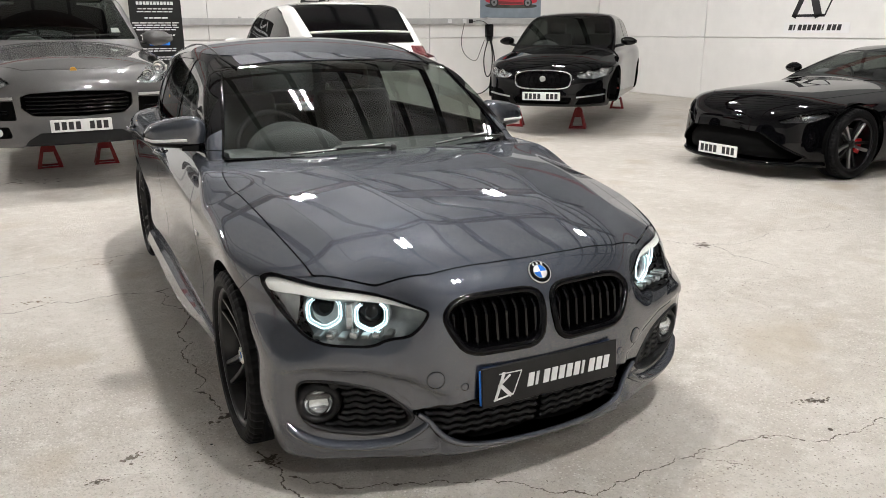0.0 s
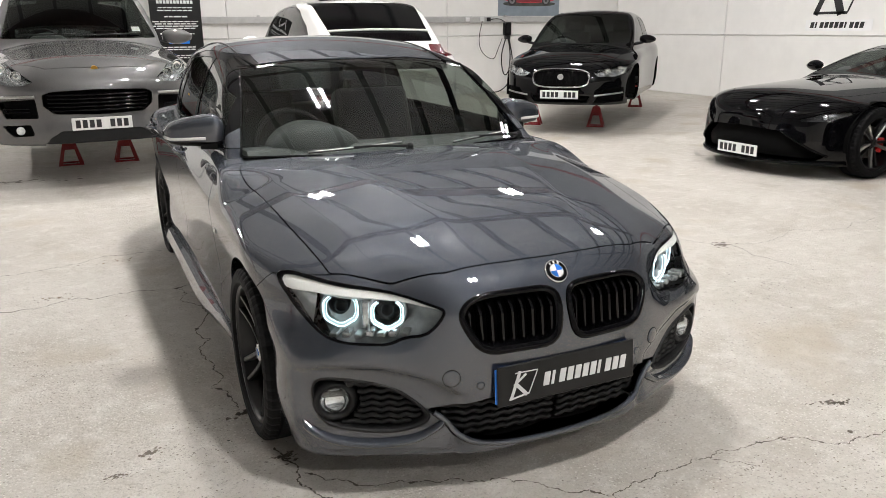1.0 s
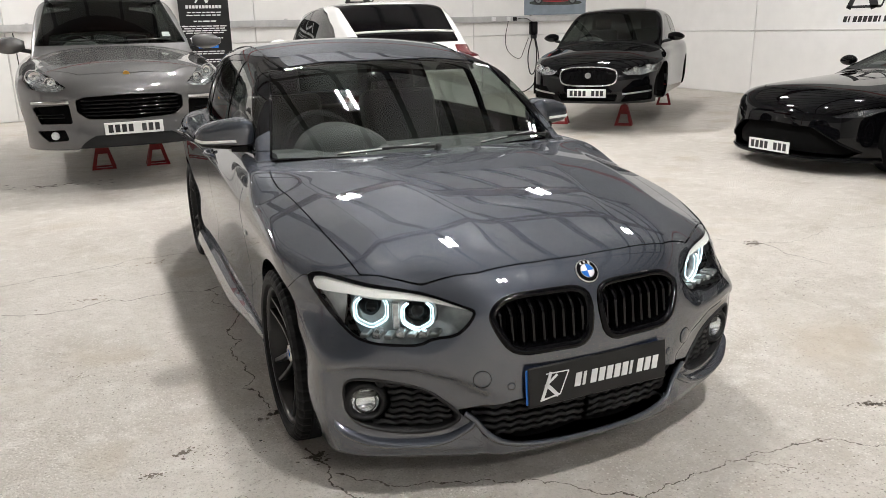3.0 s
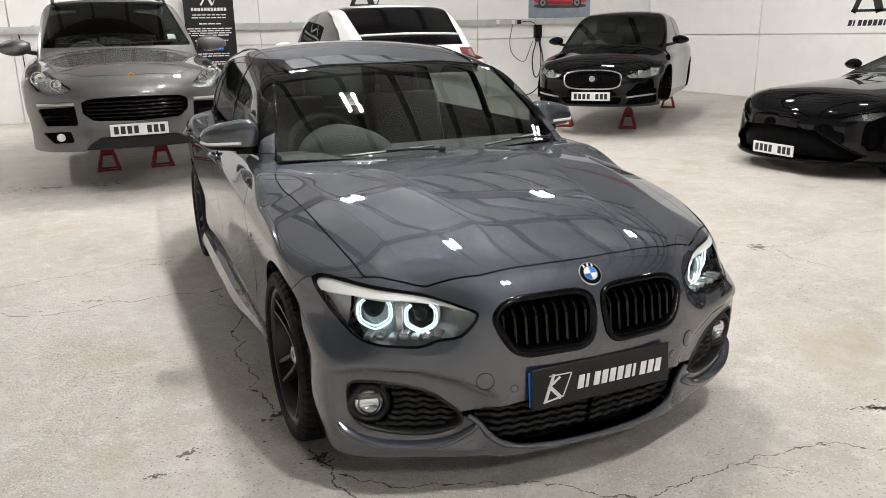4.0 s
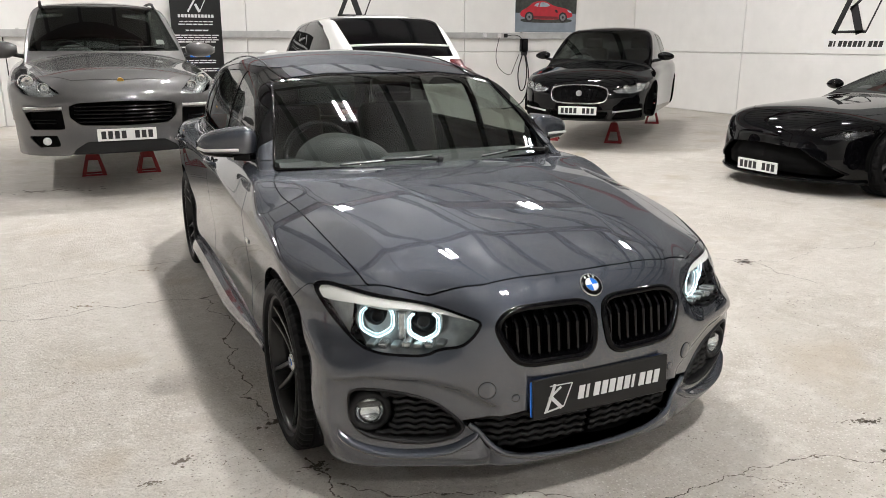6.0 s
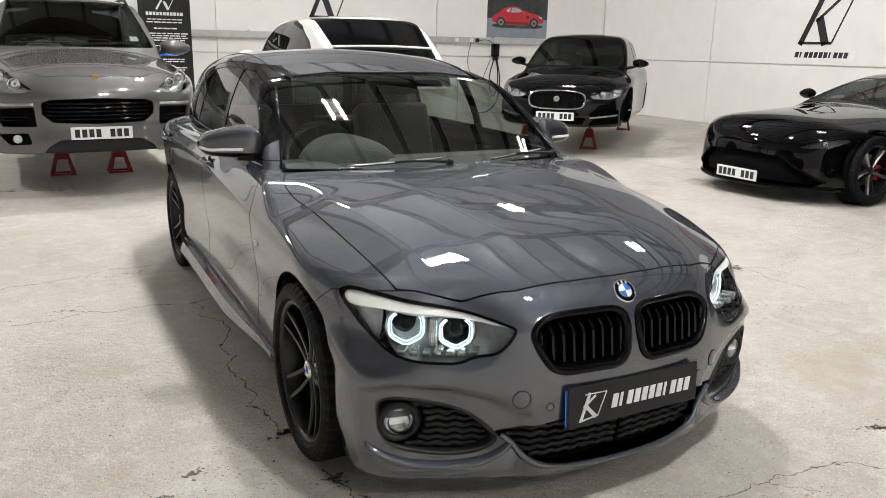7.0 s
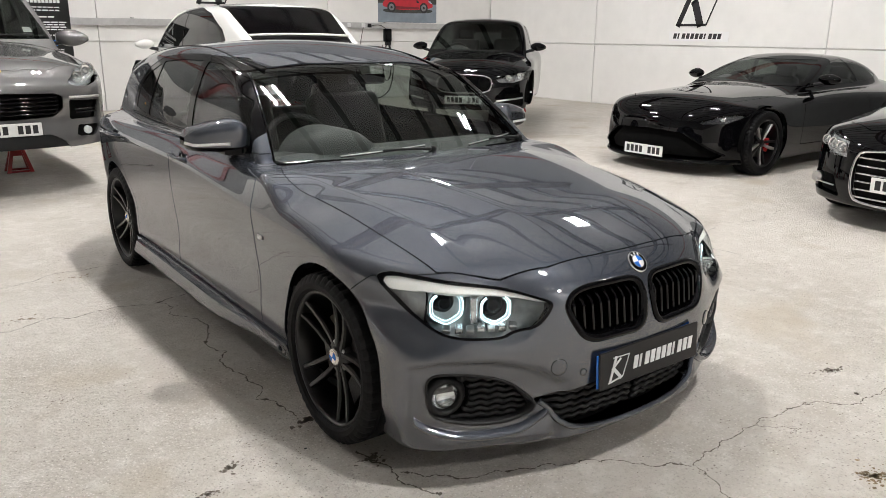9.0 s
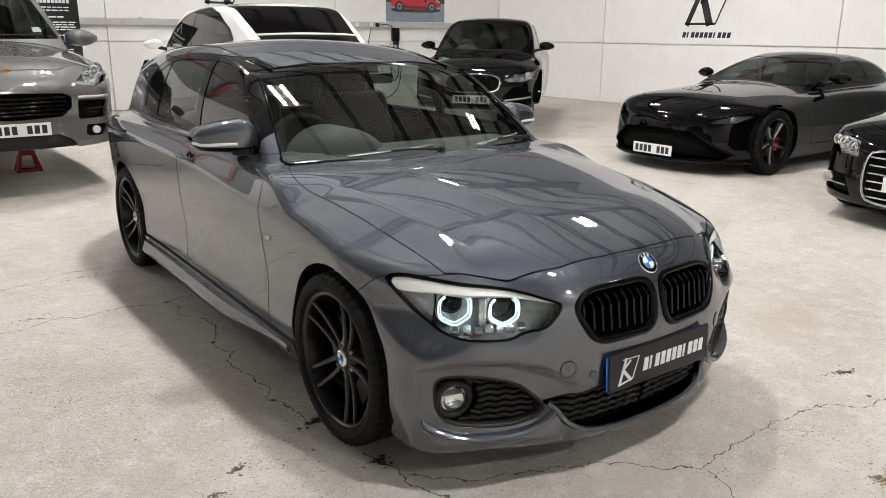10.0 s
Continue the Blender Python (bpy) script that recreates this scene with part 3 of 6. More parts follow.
floor = slab("floor", (X0 - 0.3, Y0 - 0.3, -0.2), (X1 + 0.3, Y1 + 0.3, 0.0), FLOOR, "pale scuffed concrete floor with cracks and stains", "floor")
ceiling = slab("ceiling", (X0 - 0.3, Y0 - 0.3, EAVES), (X1 + 0.3, Y1 + 0.3, EAVES + 0.15), ROOF, "grey sheet roof above dark purlins", "ceiling")
wall_back = slab("wall_back", (X0 - 0.3, Y1 + 0.06, 0), (X1 + 0.3, Y1 + 0.3, EAVES), WALL, "white painted concrete panel wall", "wall")
wall_right = slab("wall_right", (X1 + 0.06, Y0 - 0.3, 0), (X1 + 0.3, Y1 + 0.06, EAVES), WALL, "white painted concrete panel wall with a black sign", "wall")
wall_left = slab("wall_left", (X0 - 0.3, Y0 - 0.3, 0), (X0, Y1 + 0.06, EAVES), WALL, "white painted concrete wall", "wall")
wall_front = slab("wall_front", (X0, Y0 - 0.3, 0), (X1 + 0.06, Y0, EAVES), WALL, "white painted concrete wall", "wall")
JOINT = 0.006
COURSES = ((0.0, 1.26), (1.26, 3.2))
for z0, z1 in COURSES:
    for y0, y1 in ((13.1, 9.57), (9.57, 4.44), (4.44, 2.5), (2.5, -1.4), (-1.4, -5.2), (-5.2, -9.0)):
        # Panels below y = 2.5 are unseen, made dark to darken the coupe's reflections.
        part("panel", block((X1, y1 + JOINT, z0 + JOINT), (X1 + 0.062, y0 - JOINT, z1 - JOINT), 0.008, 1), WALL if y0 > 3 else CLADDING, wall_right)
    for x0, x1 in ((-12.0, -7.4), (-7.4, -2.75), (-2.75, 1.57), (1.57, 6.3), (6.3, 10.9)):
        part("panel", block((x0 + JOINT, Y1, z0 + JOINT), (x1 - JOINT, Y1 + 0.062, z1 - JOINT), 0.008, 1), WALL, wall_back)


def beam(lo, hi, along, mat):
    """An I-section between two corners."""
    bm = bmesh.new()
    lo, hi = np.array(lo, float), np.array(hi, float)
    across = 1 - along
    for k in range(3):
        a, b = lo.copy(), hi.copy()
        if k < 2:
            t = 0.02
            a[2], b[2] = (lo[2], lo[2] + t) if k == 0 else (hi[2] - t, hi[2])
        else:
            c = (lo[across] + hi[across]) / 2
            a[across], b[across] = c - 0.008, c + 0.008
            a[2], b[2] = lo[2] + 0.02, hi[2] - 0.02
        q = bmesh.ops.create_cube(bm, size=1)["verts"]
        for v in q:
            v.co = Vector([a[i] + (v.co[i] + 0.5) * (b[i] - a[i]) for i in range(3)])
    return bm


def cladding(name, lo, hi):
    """Ribbed metal sheet above the panels."""
    ob = part(name, block(lo, hi), CLADDING)
    tagged(ob, "grey ribbed metal cladding above the wall panels", "cladding", kind="structure")
    return ob


cladding("cladding", (X0, Y1 + 0.01, 3.21), (X1, Y1 + 0.062, EAVES))
cladding("cladding", (X1 + 0.01, Y0, 3.21), (X1 + 0.062, Y1, EAVES))
cladding("cladding", (X0 - 0.0, Y0, 3.21), (X0 + 0.05, Y1, EAVES))
cladding("cladding", (X0 + 0.05, Y0, 3.21), (X1, Y0 + 0.05, EAVES))
for y in (-0.9, 3.85, 8.6):
    for x in (X0 + 0.2,):
        ob = part("column", block((x - 0.15, y - 0.1, 0), (x + 0.15, y + 0.1, 6.14), 0.01, 1), OXIDE)
        tagged(ob, "red oxide steel column", "column", "steel columns")
for x in (-9.0, -4.4):
    ob = part("column", block((x - 0.1, Y1 - 0.22, 3.21), (x + 0.1, Y1, 6.5), 0.01, 1), OXIDE)
    tagged(ob, "red oxide steel column", "column", "steel columns")
for x0, x1, z0, z1 in ((-9.0, -4.4, 3.2, 5.6), (-4.4, 0.3, 5.6, 3.2)):
    ob = part("brace", tube([(x0, Y1 - 0.12, z0), (x1, Y1 - 0.12, z1)], 0.08, 8), OXIDE)
    tagged(ob, "red oxide steel brace", "brace", "steel braces")
for z in (4.4,):
    ob = part("sheeting_rail", block((X0, Y1 - 0.1, z), (X1, Y1 - 0.005, z + 0.18)), OXIDE)
    tagged(ob, "red oxide steel rail", "rail", "wall rails")
    ob = part("sheeting_rail", block((X1 - 0.1, Y0, z), (X1 - 0.005, Y1 - 0.12, z + 0.18)), OXIDE)
    tagged(ob, "red oxide steel rail", "rail", "wall rails")
for y in (-5.6, -0.9, 3.85, 8.6):
    ob = part("rafter", beam((X0, y - 0.1, 6.14), (X1, y + 0.1, 6.52), 0, DARK_STEEL), DARK_STEEL)
    tagged(ob, "dark painted steel roof beam", "beam", "roof beams")
for i in range(19):
    x = -11.4 + i * 1.22
    ob = part("purlin", beam((x - 0.05, Y0, 6.53), (x + 0.05, Y1, 6.695), 1, PURLIN), PURLIN)
    tagged(ob, "dark galvanised steel purlin", "purlin", "roof purlins")


def fitting(glass_):
    ob = thing("ceiling_light", "lit twin-tube light fitting hung under the roof", "ceiling light", pose(0, 0, LAMP_Z), "ceiling lights")
    part("housing", block((-0.18, -0.33, 0.036), (0.18, 0.33, 0.09), 0.01), FITTING, ob)
    for x in (-0.11, 0.11):
        part("tube", moved(lathe([(-0.28, 0.0), (-0.28, 0.032), (0.28, 0.032), (0.28, 0.0)], 12, 1), pose(x, 0, 0)), glass_, ob, smooth=False)
    for y in (-0.28, 0.28):
        part("hanger", tube([(0, y, 0.08), (0, y, 0.69)], 0.004, 5), SATIN, ob)
    return ob


lamp = fitting(TUBE)
for x, y in LAMPS[1:]:
    if (x, y) in DIMMED:
        fitting(DIM_TUBE).matrix_basis = pose(x, y, LAMP_Z)
    else:
        copy_thing(lamp, pose(x, y, LAMP_Z))
lamp.matrix_basis = pose(*LAMPS[0], LAMP_Z)

# ---- wheels ----
def tyre_shape(r, w, rim, n=150):
    h = w / 2
    prof = [(-h * 0.80, rim - 0.004), (-h * 0.97, rim + 0.012), (-h * 1.0, rim + (r - rim) * 0.45), (-h * 0.95, r - 0.018), (-h * 0.84, r - 0.004), (-h * 0.60, r), (-h * 0.58, r - 0.007), (-h * 0.52, r - 0.007), (-h * 0.50, r),
            (-h * 0.10, r), (-h * 0.08, r - 0.007), (h * 0.08, r - 0.007), (h * 0.10, r), (h * 0.50, r), (h * 0.52, r - 0.007), (h * 0.58, r - 0.007), (h * 0.60, r), (h * 0.84, r - 0.004), (h * 0.95, r - 0.018), (h * 1.0, rim + (r - rim) * 0.45), (h * 0.97, rim + 0.012), (h * 0.80, rim - 0.004)]
    v, f = lathe(prof, n, 0)
    k = len(prof)
    v = v.reshape(n, k, 3)
    for j in (3, 4, 5, k - 6, k - 5, k - 4):
        v[::3, j, 1:] *= (r - 0.005) / r
    return v.reshape(-1, 3), f


def spoke_shape(r0, r1, a0, a1, w0, w1, x0, x1, depth=0.03, bend=0.0):
    rings = []
    for s in np.linspace(0, 1, 6):
        r, a, w = r0 + (r1 - r0) * s, a0 + (a1 - a0) * s ** 1.4, w0 + (w1 - w0) * s
        x = x0 + (x1 - x0) * s ** 1.5 + bend * math.sin(math.pi * s)
        c, t = np.array([0, math.cos(a), math.sin(a)]), np.array([0, -math.sin(a), math.cos(a)])
        p = c * r + np.array([x, 0, 0])
        d = np.array([depth * (1 - 0.3 * s), 0, 0])
        rings.append([p - t * w / 2 - d, p - t * w / 2 - d * 0.15, p - t * w * 0.32, p + t * w * 0.32, p + t * w / 2 - d * 0.15, p + t * w / 2 - d])
    return loft(rings)


def straight_spoke(a, r0, r1, o0, o1, w0, w1, x0, x1, depth):
    """A straight tapered spoke beside the radius at angle a, with a faceted face."""
    c, t = np.array([0, math.cos(a), math.sin(a)]), np.array([0, -math.sin(a), math.cos(a)])
    rings = []
    for u in np.linspace(0, 1, 5):
        w = w0 + (w1 - w0) * u
        p = c * (r0 + (r1 - r0) * u) + t * (o0 + (o1 - o0) * u) + np.array([x0 + (x1 - x0) * u - 0.010 * math.sin(math.pi * u), 0, 0])
        d = np.array([depth * (1 - 0.25 * u), 0, 0])
        rings.append([p - t * w / 2 - d, p - t * w / 2 - d * 0.2, p - t * w * 0.3, p + t * w * 0.3, p + t * w / 2 - d * 0.2, p + t * w / 2 - d])
    return loft(rings)


def wheel(parent, x, y, r, w, rim, style, outer=WHEEL_BLACK, caliper=None, tip=None, first=None):
    """A wheel whose face looks along +x where x > 0; first: a wheel already built, whose meshes are shared."""
    side = 1 if x > 0 else -1
    at = pose(x, y, r, 8 if side > 0 else -17, 0, 0 if side > 0 else 180)
    if first:
        made = {}
        for o in (first, *first.children):
            made[o] = o.copy()
            scene.collection.objects.link(made[o])
            if o is not first:
                made[o].parent = made[first]
        made[first].parent = parent
        made[first].matrix_basis = at
        return made[first]
    h = w / 2
    barrel = part("wheel", lathe([(-h * 0.8, rim - 0.03), (-h * 0.8, rim), (h * 0.80, rim + 0.002), (h * 0.86, rim + 0.004), (h * 0.86, rim - 0.010), (h * 0.74, rim - 0.014), (h * 0.2, rim - 0.03), (-h * 0.75, rim - 0.035)], 64), outer, parent, "black alloy wheel", smooth=True)
    barrel.matrix_basis = at
    part("tyre", tyre_shape(r, w, rim), RUBBER, barrel)
    face = h * 0.62
    if style == "double":
        for i in range(5):
            a = math.radians(72 * i + 18)
            for s in (-1, 1):
                part("spoke", straight_spoke(a, 0.034, rim - 0.004, s * 0.017, s * 0.040, 0.024, 0.019, face - 0.014, face + 0.020, 0.042), outer, barrel)
    else:
        for i in range(10):
            a = math.radians(36 * i + (6 if i % 2 else -6))
            part("spoke", spoke_shape(0.045, rim - 0.006, a, a + (0.05 if i % 2 else -0.05), 0.022, 0.034, face - 0.01, face + 0.01, 0.04), tip if tip and i % 2 else outer, barrel)
    part("hub", lathe([(face - 0.06, 0.072), (face - 0.03, 0.068), (face - 0.020, 0.060), (face - 0.014, 0.040), (face - 0.006, 0.036), (face - 0.004, 0.0)], 40), outer, barrel, smooth=True)
    part("hub_cap", lathe([(face - 0.006, 0.034), (face - 0.001, 0.033), (face + 0.001, 0.028), (face + 0.002, 0.0)], 24), CHROME if style == "double" else outer, barrel, smooth=True)
    if style == "double":
        for i, m in ((0, BLUE), (1, ENAMEL_WHITE), (2, BLUE), (3, ENAMEL_WHITE)):
            part("cap_quarter", lathe([(face + 0.0025, 0.022), (face + 0.0035, 0.021), (face + 0.0035, 0.001)], 6, 0, math.pi / 2 * i, math.pi / 2), m, barrel)
    for i in range(5):
        a = math.radians(72 * i + 54)
        part("bolt", moved(lathe([(face - 0.05, 0.010), (face - 0.018, 0.010), (face - 0.016, 0.007), (face - 0.016, 0.0)], 6), pose(0, 0.053 * math.cos(a), 0.053 * math.sin(a))), SATIN, barrel)
    part("brake_disc", lathe([(0.02, 0.06), (0.02, 0.155), (0.0, 0.155), (0.0, 0.06)], 40), STEEL, barrel)
    part("caliper", spoke_shape(0.10, 0.175, -0.35, -0.35, 0.12, 0.15, 0.045, 0.045, 0.07), caliper or MATT_BLACK, barrel)
    return barrel


# ---- marks and plates ----
def bars(parent, count, x0, x1, z0, z1, y, mat, gap=0.35, skip=()):
    w = (x1 - x0) / count
    for i in range(count):
        if i not in skip:
            part("letter_bar", block((x0 + w * (i + gap / 2), y, z0), (x0 + w * (i + 1 - gap / 2), y + 0.002, z1)), mat, parent)


def number_plate(parent, y, z, tilt=0.0):
    """A white plate with seven dark bars, facing -y."""
    p = part("number_plate", block((-0.26, -0.006, -0.0555), (0.26, 0.006, 0.0555), 0.003, 1), PLATE_WHITE, parent, "white number plate")
    p.matrix_basis = pose(0, y, z, tilt)
    bars(p, 8, -0.235, 0.235, -0.036, 0.036, -0.0085, INK, 0.3, (4,))
    return p


def ahead(outline, y1=0.6, r=0.0, mirror=True):
    """A region of the nose, from an outline in x and z."""
    p = polygon(outline, r)
    return lambda x, y, z: np.maximum(p(np.abs(x) if mirror else x, z), y - y1)


def flank(outline, r=0.0, x0=0.35):
    p = polygon(outline, r)
    return lambda x, y, z: np.maximum(p(y, z), x0 - np.abs(x))


def cabin_fill(car, cowl_y, cowl, hw, roof, seat_y, right=-1):
    """Floor, dashboard, steering wheel and front seats, as seen through the glass."""
    part("cabin_floor", block((-hw, cowl_y - 0.1, 0.32), (hw, seat_y + 1.5, 0.38)), TRIM, car)
    dash = [(cowl_y, cowl - 0.10), (cowl_y + 0.16, cowl - 0.02), (cowl_y + 0.34, cowl - 0.03), (cowl_y + 0.40, cowl - 0.08), (cowl_y + 0.40, 0.45), (cowl_y, 0.45)]
    part("dashboard", loft([[(x, y, z) for y, z in dash] for x in (-hw, hw)]), DASH, car)
    hoodlet = [[(right * 0.335 + 0.19 * k * math.cos(a) + 0.05 * (math.cos(a) > 0) * math.cos(a), cowl_y + d, cowl - 0.04 + 0.118 * k * math.sin(a) ** 1.3) for a in np.linspace(0, math.pi, 15)] for d, k in ((0.14, 0.55), (0.18, 0.9), (0.24, 1.0), (0.40, 1.0))]
    part("instrument_hood", loft(hoodlet), DASH, car, smooth=True)
    for s in (-1, 1):
        seat_of(car, s * 0.37, seat_y, roof)
    a = np.linspace(0, 2 * math.pi, 33)[:-1]
    ringp = np.stack([0.185 * np.cos(a), 0 * a, 0.185 * np.sin(a)], 1)
    w = part("steering_wheel", merged(tube(ringp, 0.015, 8, True), tube([(-0.18, 0, 0), (0.18, 0, 0)], 0.016), tube([(0, 0, 0), (0, 0, -0.18)], 0.016), tube([(0, 0.0, 0), (0, -0.25, 0.0)], 0.03)), MATT_BLACK, car, smooth=True)
    w.matrix_basis = pose(right * 0.36, cowl_y + 0.50, cowl - 0.062, -22)


def seat_of(car, x, y, roof=1.42):
    def cushion(w, h, d):
        return block((-w / 2, -d / 2, 0), (w / 2, d / 2, h), min(d, w) * 0.3, 4)
    s = part("seat", cushion(0.50, 0.16, 0.52), LEATHER, car, smooth=True)
    s.matrix_basis = pose(x, y, 0.44)
    b = part("backrest", cushion(0.48, min(0.62, roof - 0.82), 0.15), LEATHER, car, smooth=True)
    b.matrix_basis = pose(x, y + 0.28, 0.52, -20)
    h = part("headrest", cushion(0.26, 0.17, 0.10), LEATHER, car, smooth=True)
    h.matrix_basis = pose(x, y + 0.50, min(1.13, roof - 0.34), -16)


def mirror_of(car, x, y, z, mat, size=1.0):
    side = 1 if x > 0 else -1
    p = []
    for s in np.linspace(0, 1, 9):
        w = math.sin(math.pi * min(max(s, 0.04), 0.97)) ** 0.45
        k = 1 - 0.25 * s
        rings = [(s * 0.22 * size * side, -0.075 * w * k * math.cos(a) * size + 0.03 * s, 0.068 * w * k * math.sin(a) * size - 0.01 * s) for a in np.linspace(0, 2 * math.pi, 17)[:-1]]
        p.append(rings)
    m = part("door_mirror", loft(p), mat, car, "painted door mirror", smooth=True)
    m.matrix_basis = pose(x, y, z)
    part("mirror_arm", tube([(side * 0.05, 0, -0.05), (-side * 0.06, -0.01, -0.075), (-side * 0.14, 0.0, -0.07)], 0.022, 8), MATT_BLACK, m)
    return m


def stand(x, y, h, yaw=0, parent=None):
    """A red axle stand: four splayed legs, a post and a saddle."""
    ob = thing("axle_stand", "red steel axle stand holding up a car", "axle stand", pose(x, y, 0, 0, 0, yaw), "axle stands")
    for a, b in ((-1, -1), (1, -1), (1, 1), (-1, 1)):
        part("leg", loft([[(a * 0.11 + u, b * 0.09 + w, 0) for u, w in ((-0.02, -0.02), (0.02, -0.02), (0.02, 0.02), (-0.02, 0.02))], [(a * 0.035 + u, b * 0.03 + w, h * 0.72) for u, w in ((-0.016, -0.016), (0.016, -0.016), (0.016, 0.016), (-0.016, 0.016))]]), RED_PAINT, ob)
    for b in (-1, 1):
        part("web", plate([(-0.065, b * 0.058, h * 0.42), (0.065, b * 0.058, h * 0.42), (0.04, b * 0.038, h * 0.66), (-0.04, b * 0.038, h * 0.66)], (0, 0.004, 0)), RED_PAINT, ob)
    for b in (-1, 1):
        part("base_bar", block((-0.125, b * 0.09 - 0.012, 0.0), (0.125, b * 0.09 + 0.012, 0.02), 0.004, 1), RED_PAINT, ob)
    part("collar", block((-0.045, -0.045, h * 0.66), (0.045, 0.045, h * 0.76), 0.006, 1), RED_PAINT, ob)
    part("post", block((-0.02, -0.02, h * 0.6), (0.02, 0.02, h - 0.02), 0.003, 1), RED_PAINT, ob)
    part("saddle", block((-0.05, -0.025, h - 0.03), (0.05, 0.025, h), 0.006, 1), RED_PAINT, ob)
    return ob


def lamp_unit(car, piece, f, depth, eyes=(), bowl=SMOKED_BOWL):
    pair("headlight", piece, f, bowl, car, skirt=-depth, lift=-depth, label="headlight with clear lens")
    pair("lens", piece, f, LENS, car, skirt=0.004, lift=-0.002)
    for x, z, r in eyes:
        for s in (-1, 1):
            p = onto(f, np.array([(s * x, z)]))[0]
            e = part("lamp_eye", moved(lathe([(0.0, r * 1.12), (0.02, r * 1.15), (0.02, r), (0.0, r * 0.96), (-0.02, 0.7 * r), (0.0, 0.0)], 28), pose(0, 0, 0, 0, 0, -90)), CHROME, car, smooth=True)
            e.matrix_basis = pose(p[0], p[1] + depth * 0.75, p[2], 0, 0, s * 15)


def parked_car(name, label, f, s, at, paint, glass=GLASS, wheels="ten", step=0.03, group="parked cars"):
    """A parked car: body cut into panels, glass, lamps, grille, wheels and cabin."""
    car = thing(name, label, "car", at, group)
    rest = surface(f, (-1.15, -s["fo"] - 0.15, 0.08), (1.15, s["wb"] + s["ro"] + 0.15, s["roof"] + 0.08), step)
    wr = s["wr"]
    for y in (0.0, s["wb"]):
        arch = lambda x, yy, z, y=y: np.maximum(np.hypot(yy - y, z - wr - 0.005) - wr - 0.028, 0.5 - np.abs(x))
        rest = clip(rest, arch)[1]
    cz, rz, cy, ty = s["cowl"], s["roof"], s["cowl_y"], s["top_y"]
    bw, rw = s["bw"], s["rw"]
    screen, rest = clip(rest, lambda x, y, z: np.maximum(polygon([(-bw + 0.07, cz + 0.03), (bw - 0.07, cz + 0.03), (rw - 0.03, rz - 0.085), (-rw + 0.03, rz - 0.085)], 0.015)(x, z), y - ty - 0.12))
    back, rest = clip(rest, lambda x, y, z: np.maximum(polygon([(-s.get("back_w", bw - 0.16), s["rear_z"] + 0.04), (s.get("back_w", bw - 0.16), s["rear_z"] + 0.04), (rw - 0.06, rz - 0.07), (-rw + 0.06, rz - 0.07)], 0.02)(x, z), s["back_y"] - y))
    panel("windscreen", screen, f, glass, car, 0.004, "dark raked windscreen", -0.003)
    panel("rear_window", back, f, GLOSS_BLACK if "glass_roof" in s else DARK_GLASS, car, 0.004, "", -0.003)
    for outline in s["side"]:
        pane, rest = clip(rest, flank(outline, 0.015))
        pair("side_window", pane, f, glass, car, skirt=0.004, lift=-0.003)
    if "window_frame" in s:
        edge, rest = clip(rest, flank(s["window_frame"], 0.012))
        pair("window_frame", edge, f, GLOSS_BLACK, car, skirt=0.01, lift=-0.001, label="gloss black window surround")
    if "glass_roof" in s:
        pane, rest = clip(rest, lambda x, y, z: np.maximum(polygon(s["glass_roof"], 0.03)(np.abs(x), y), rz - 0.35 - z))
        panel("glass_roof", pane, f, GLOSS_BLACK, car, 0.004, "black glass roof", -0.002)
    for outline, mat, depth in s.get("recess", ()):
        hole, rest = clip(rest, ahead(outline, 0.3, 0.012))
        (pair if min(q[0] for q in outline) > 0 else panel)("intake", hole, f, mat, car, skirt=-depth, lift=-depth, label="dark intake")
    if "lamp" in s:
        hole, rest = clip(rest, ahead(s["lamp"], 0.7, 0.008))
        lamp_unit(car, hole, f, 0.05, s.get("eyes", ()), BRIGHT_BOWL if "bowl" in s else SMOKED_BOWL)
    if "spoiler" in s:
        xs = np.linspace(-0.54, 0.54, 25)
        q = onto(lambda x, y, z: f(x, -y, z), np.stack([xs, s["spoiler"] + 0.03 * (1 - (xs / bw) ** 2)], 1), -6.0, 0.0) * np.array([1, -1, 1])
        part("spoiler", tube(q, 0.026, 10, flat=0.55), paint, car, "slim white spoiler across the rear glass", smooth=True)
    if "tail" in s:
        hole, rest = clip(rest, lambda x, y, z: np.maximum(polygon(s["tail"], 0.01)(np.abs(x), z), s["wb"] + 0.3 - y))
        pair("tail_light", hole, f, RED_LENS, car, skirt=0.01, label="red tail light", lift=0.003)
    if "hood" in s:
        hood, rest = clip(rest, lambda x, y, z: np.maximum(polygon(s["hood"], 0.03)(np.abs(x), y), 0.45 - z), 0.003)
        panel("bonnet", hood, f, paint, car)
    for outline in s.get("doors", ()):
        door, rest = clip(rest, flank(outline, 0.02), 0.003)
        pair("door", door, f, paint, car)
    panel("body", rest, f, paint, car, 0.02)
    for y in (0.0, s["wb"]):
        for x in (-1, 1):
            part("arch_liner", moved(lathe([(-0.05, 0.0), (-0.05, wr + 0.05), (0.21, wr + 0.05)], 30, 0, -0.2, math.pi + 0.4), pose(x * (s["hw"] - 0.27), y, wr + 0.005, 0, 0, 0 if x > 0 else 180)), VOID, car, smooth=True)
    cabin_fill(car, cy, cz, bw - 0.06, rz, cy + 1.15)
    for x in (-1, 1):
        mirror_of(car, x * (bw + 0.05), cy + 0.38, cz + s.get("mirror_z", 0.07), paint, s.get("mirror", 1.05))
    if wheels:
        w0 = None
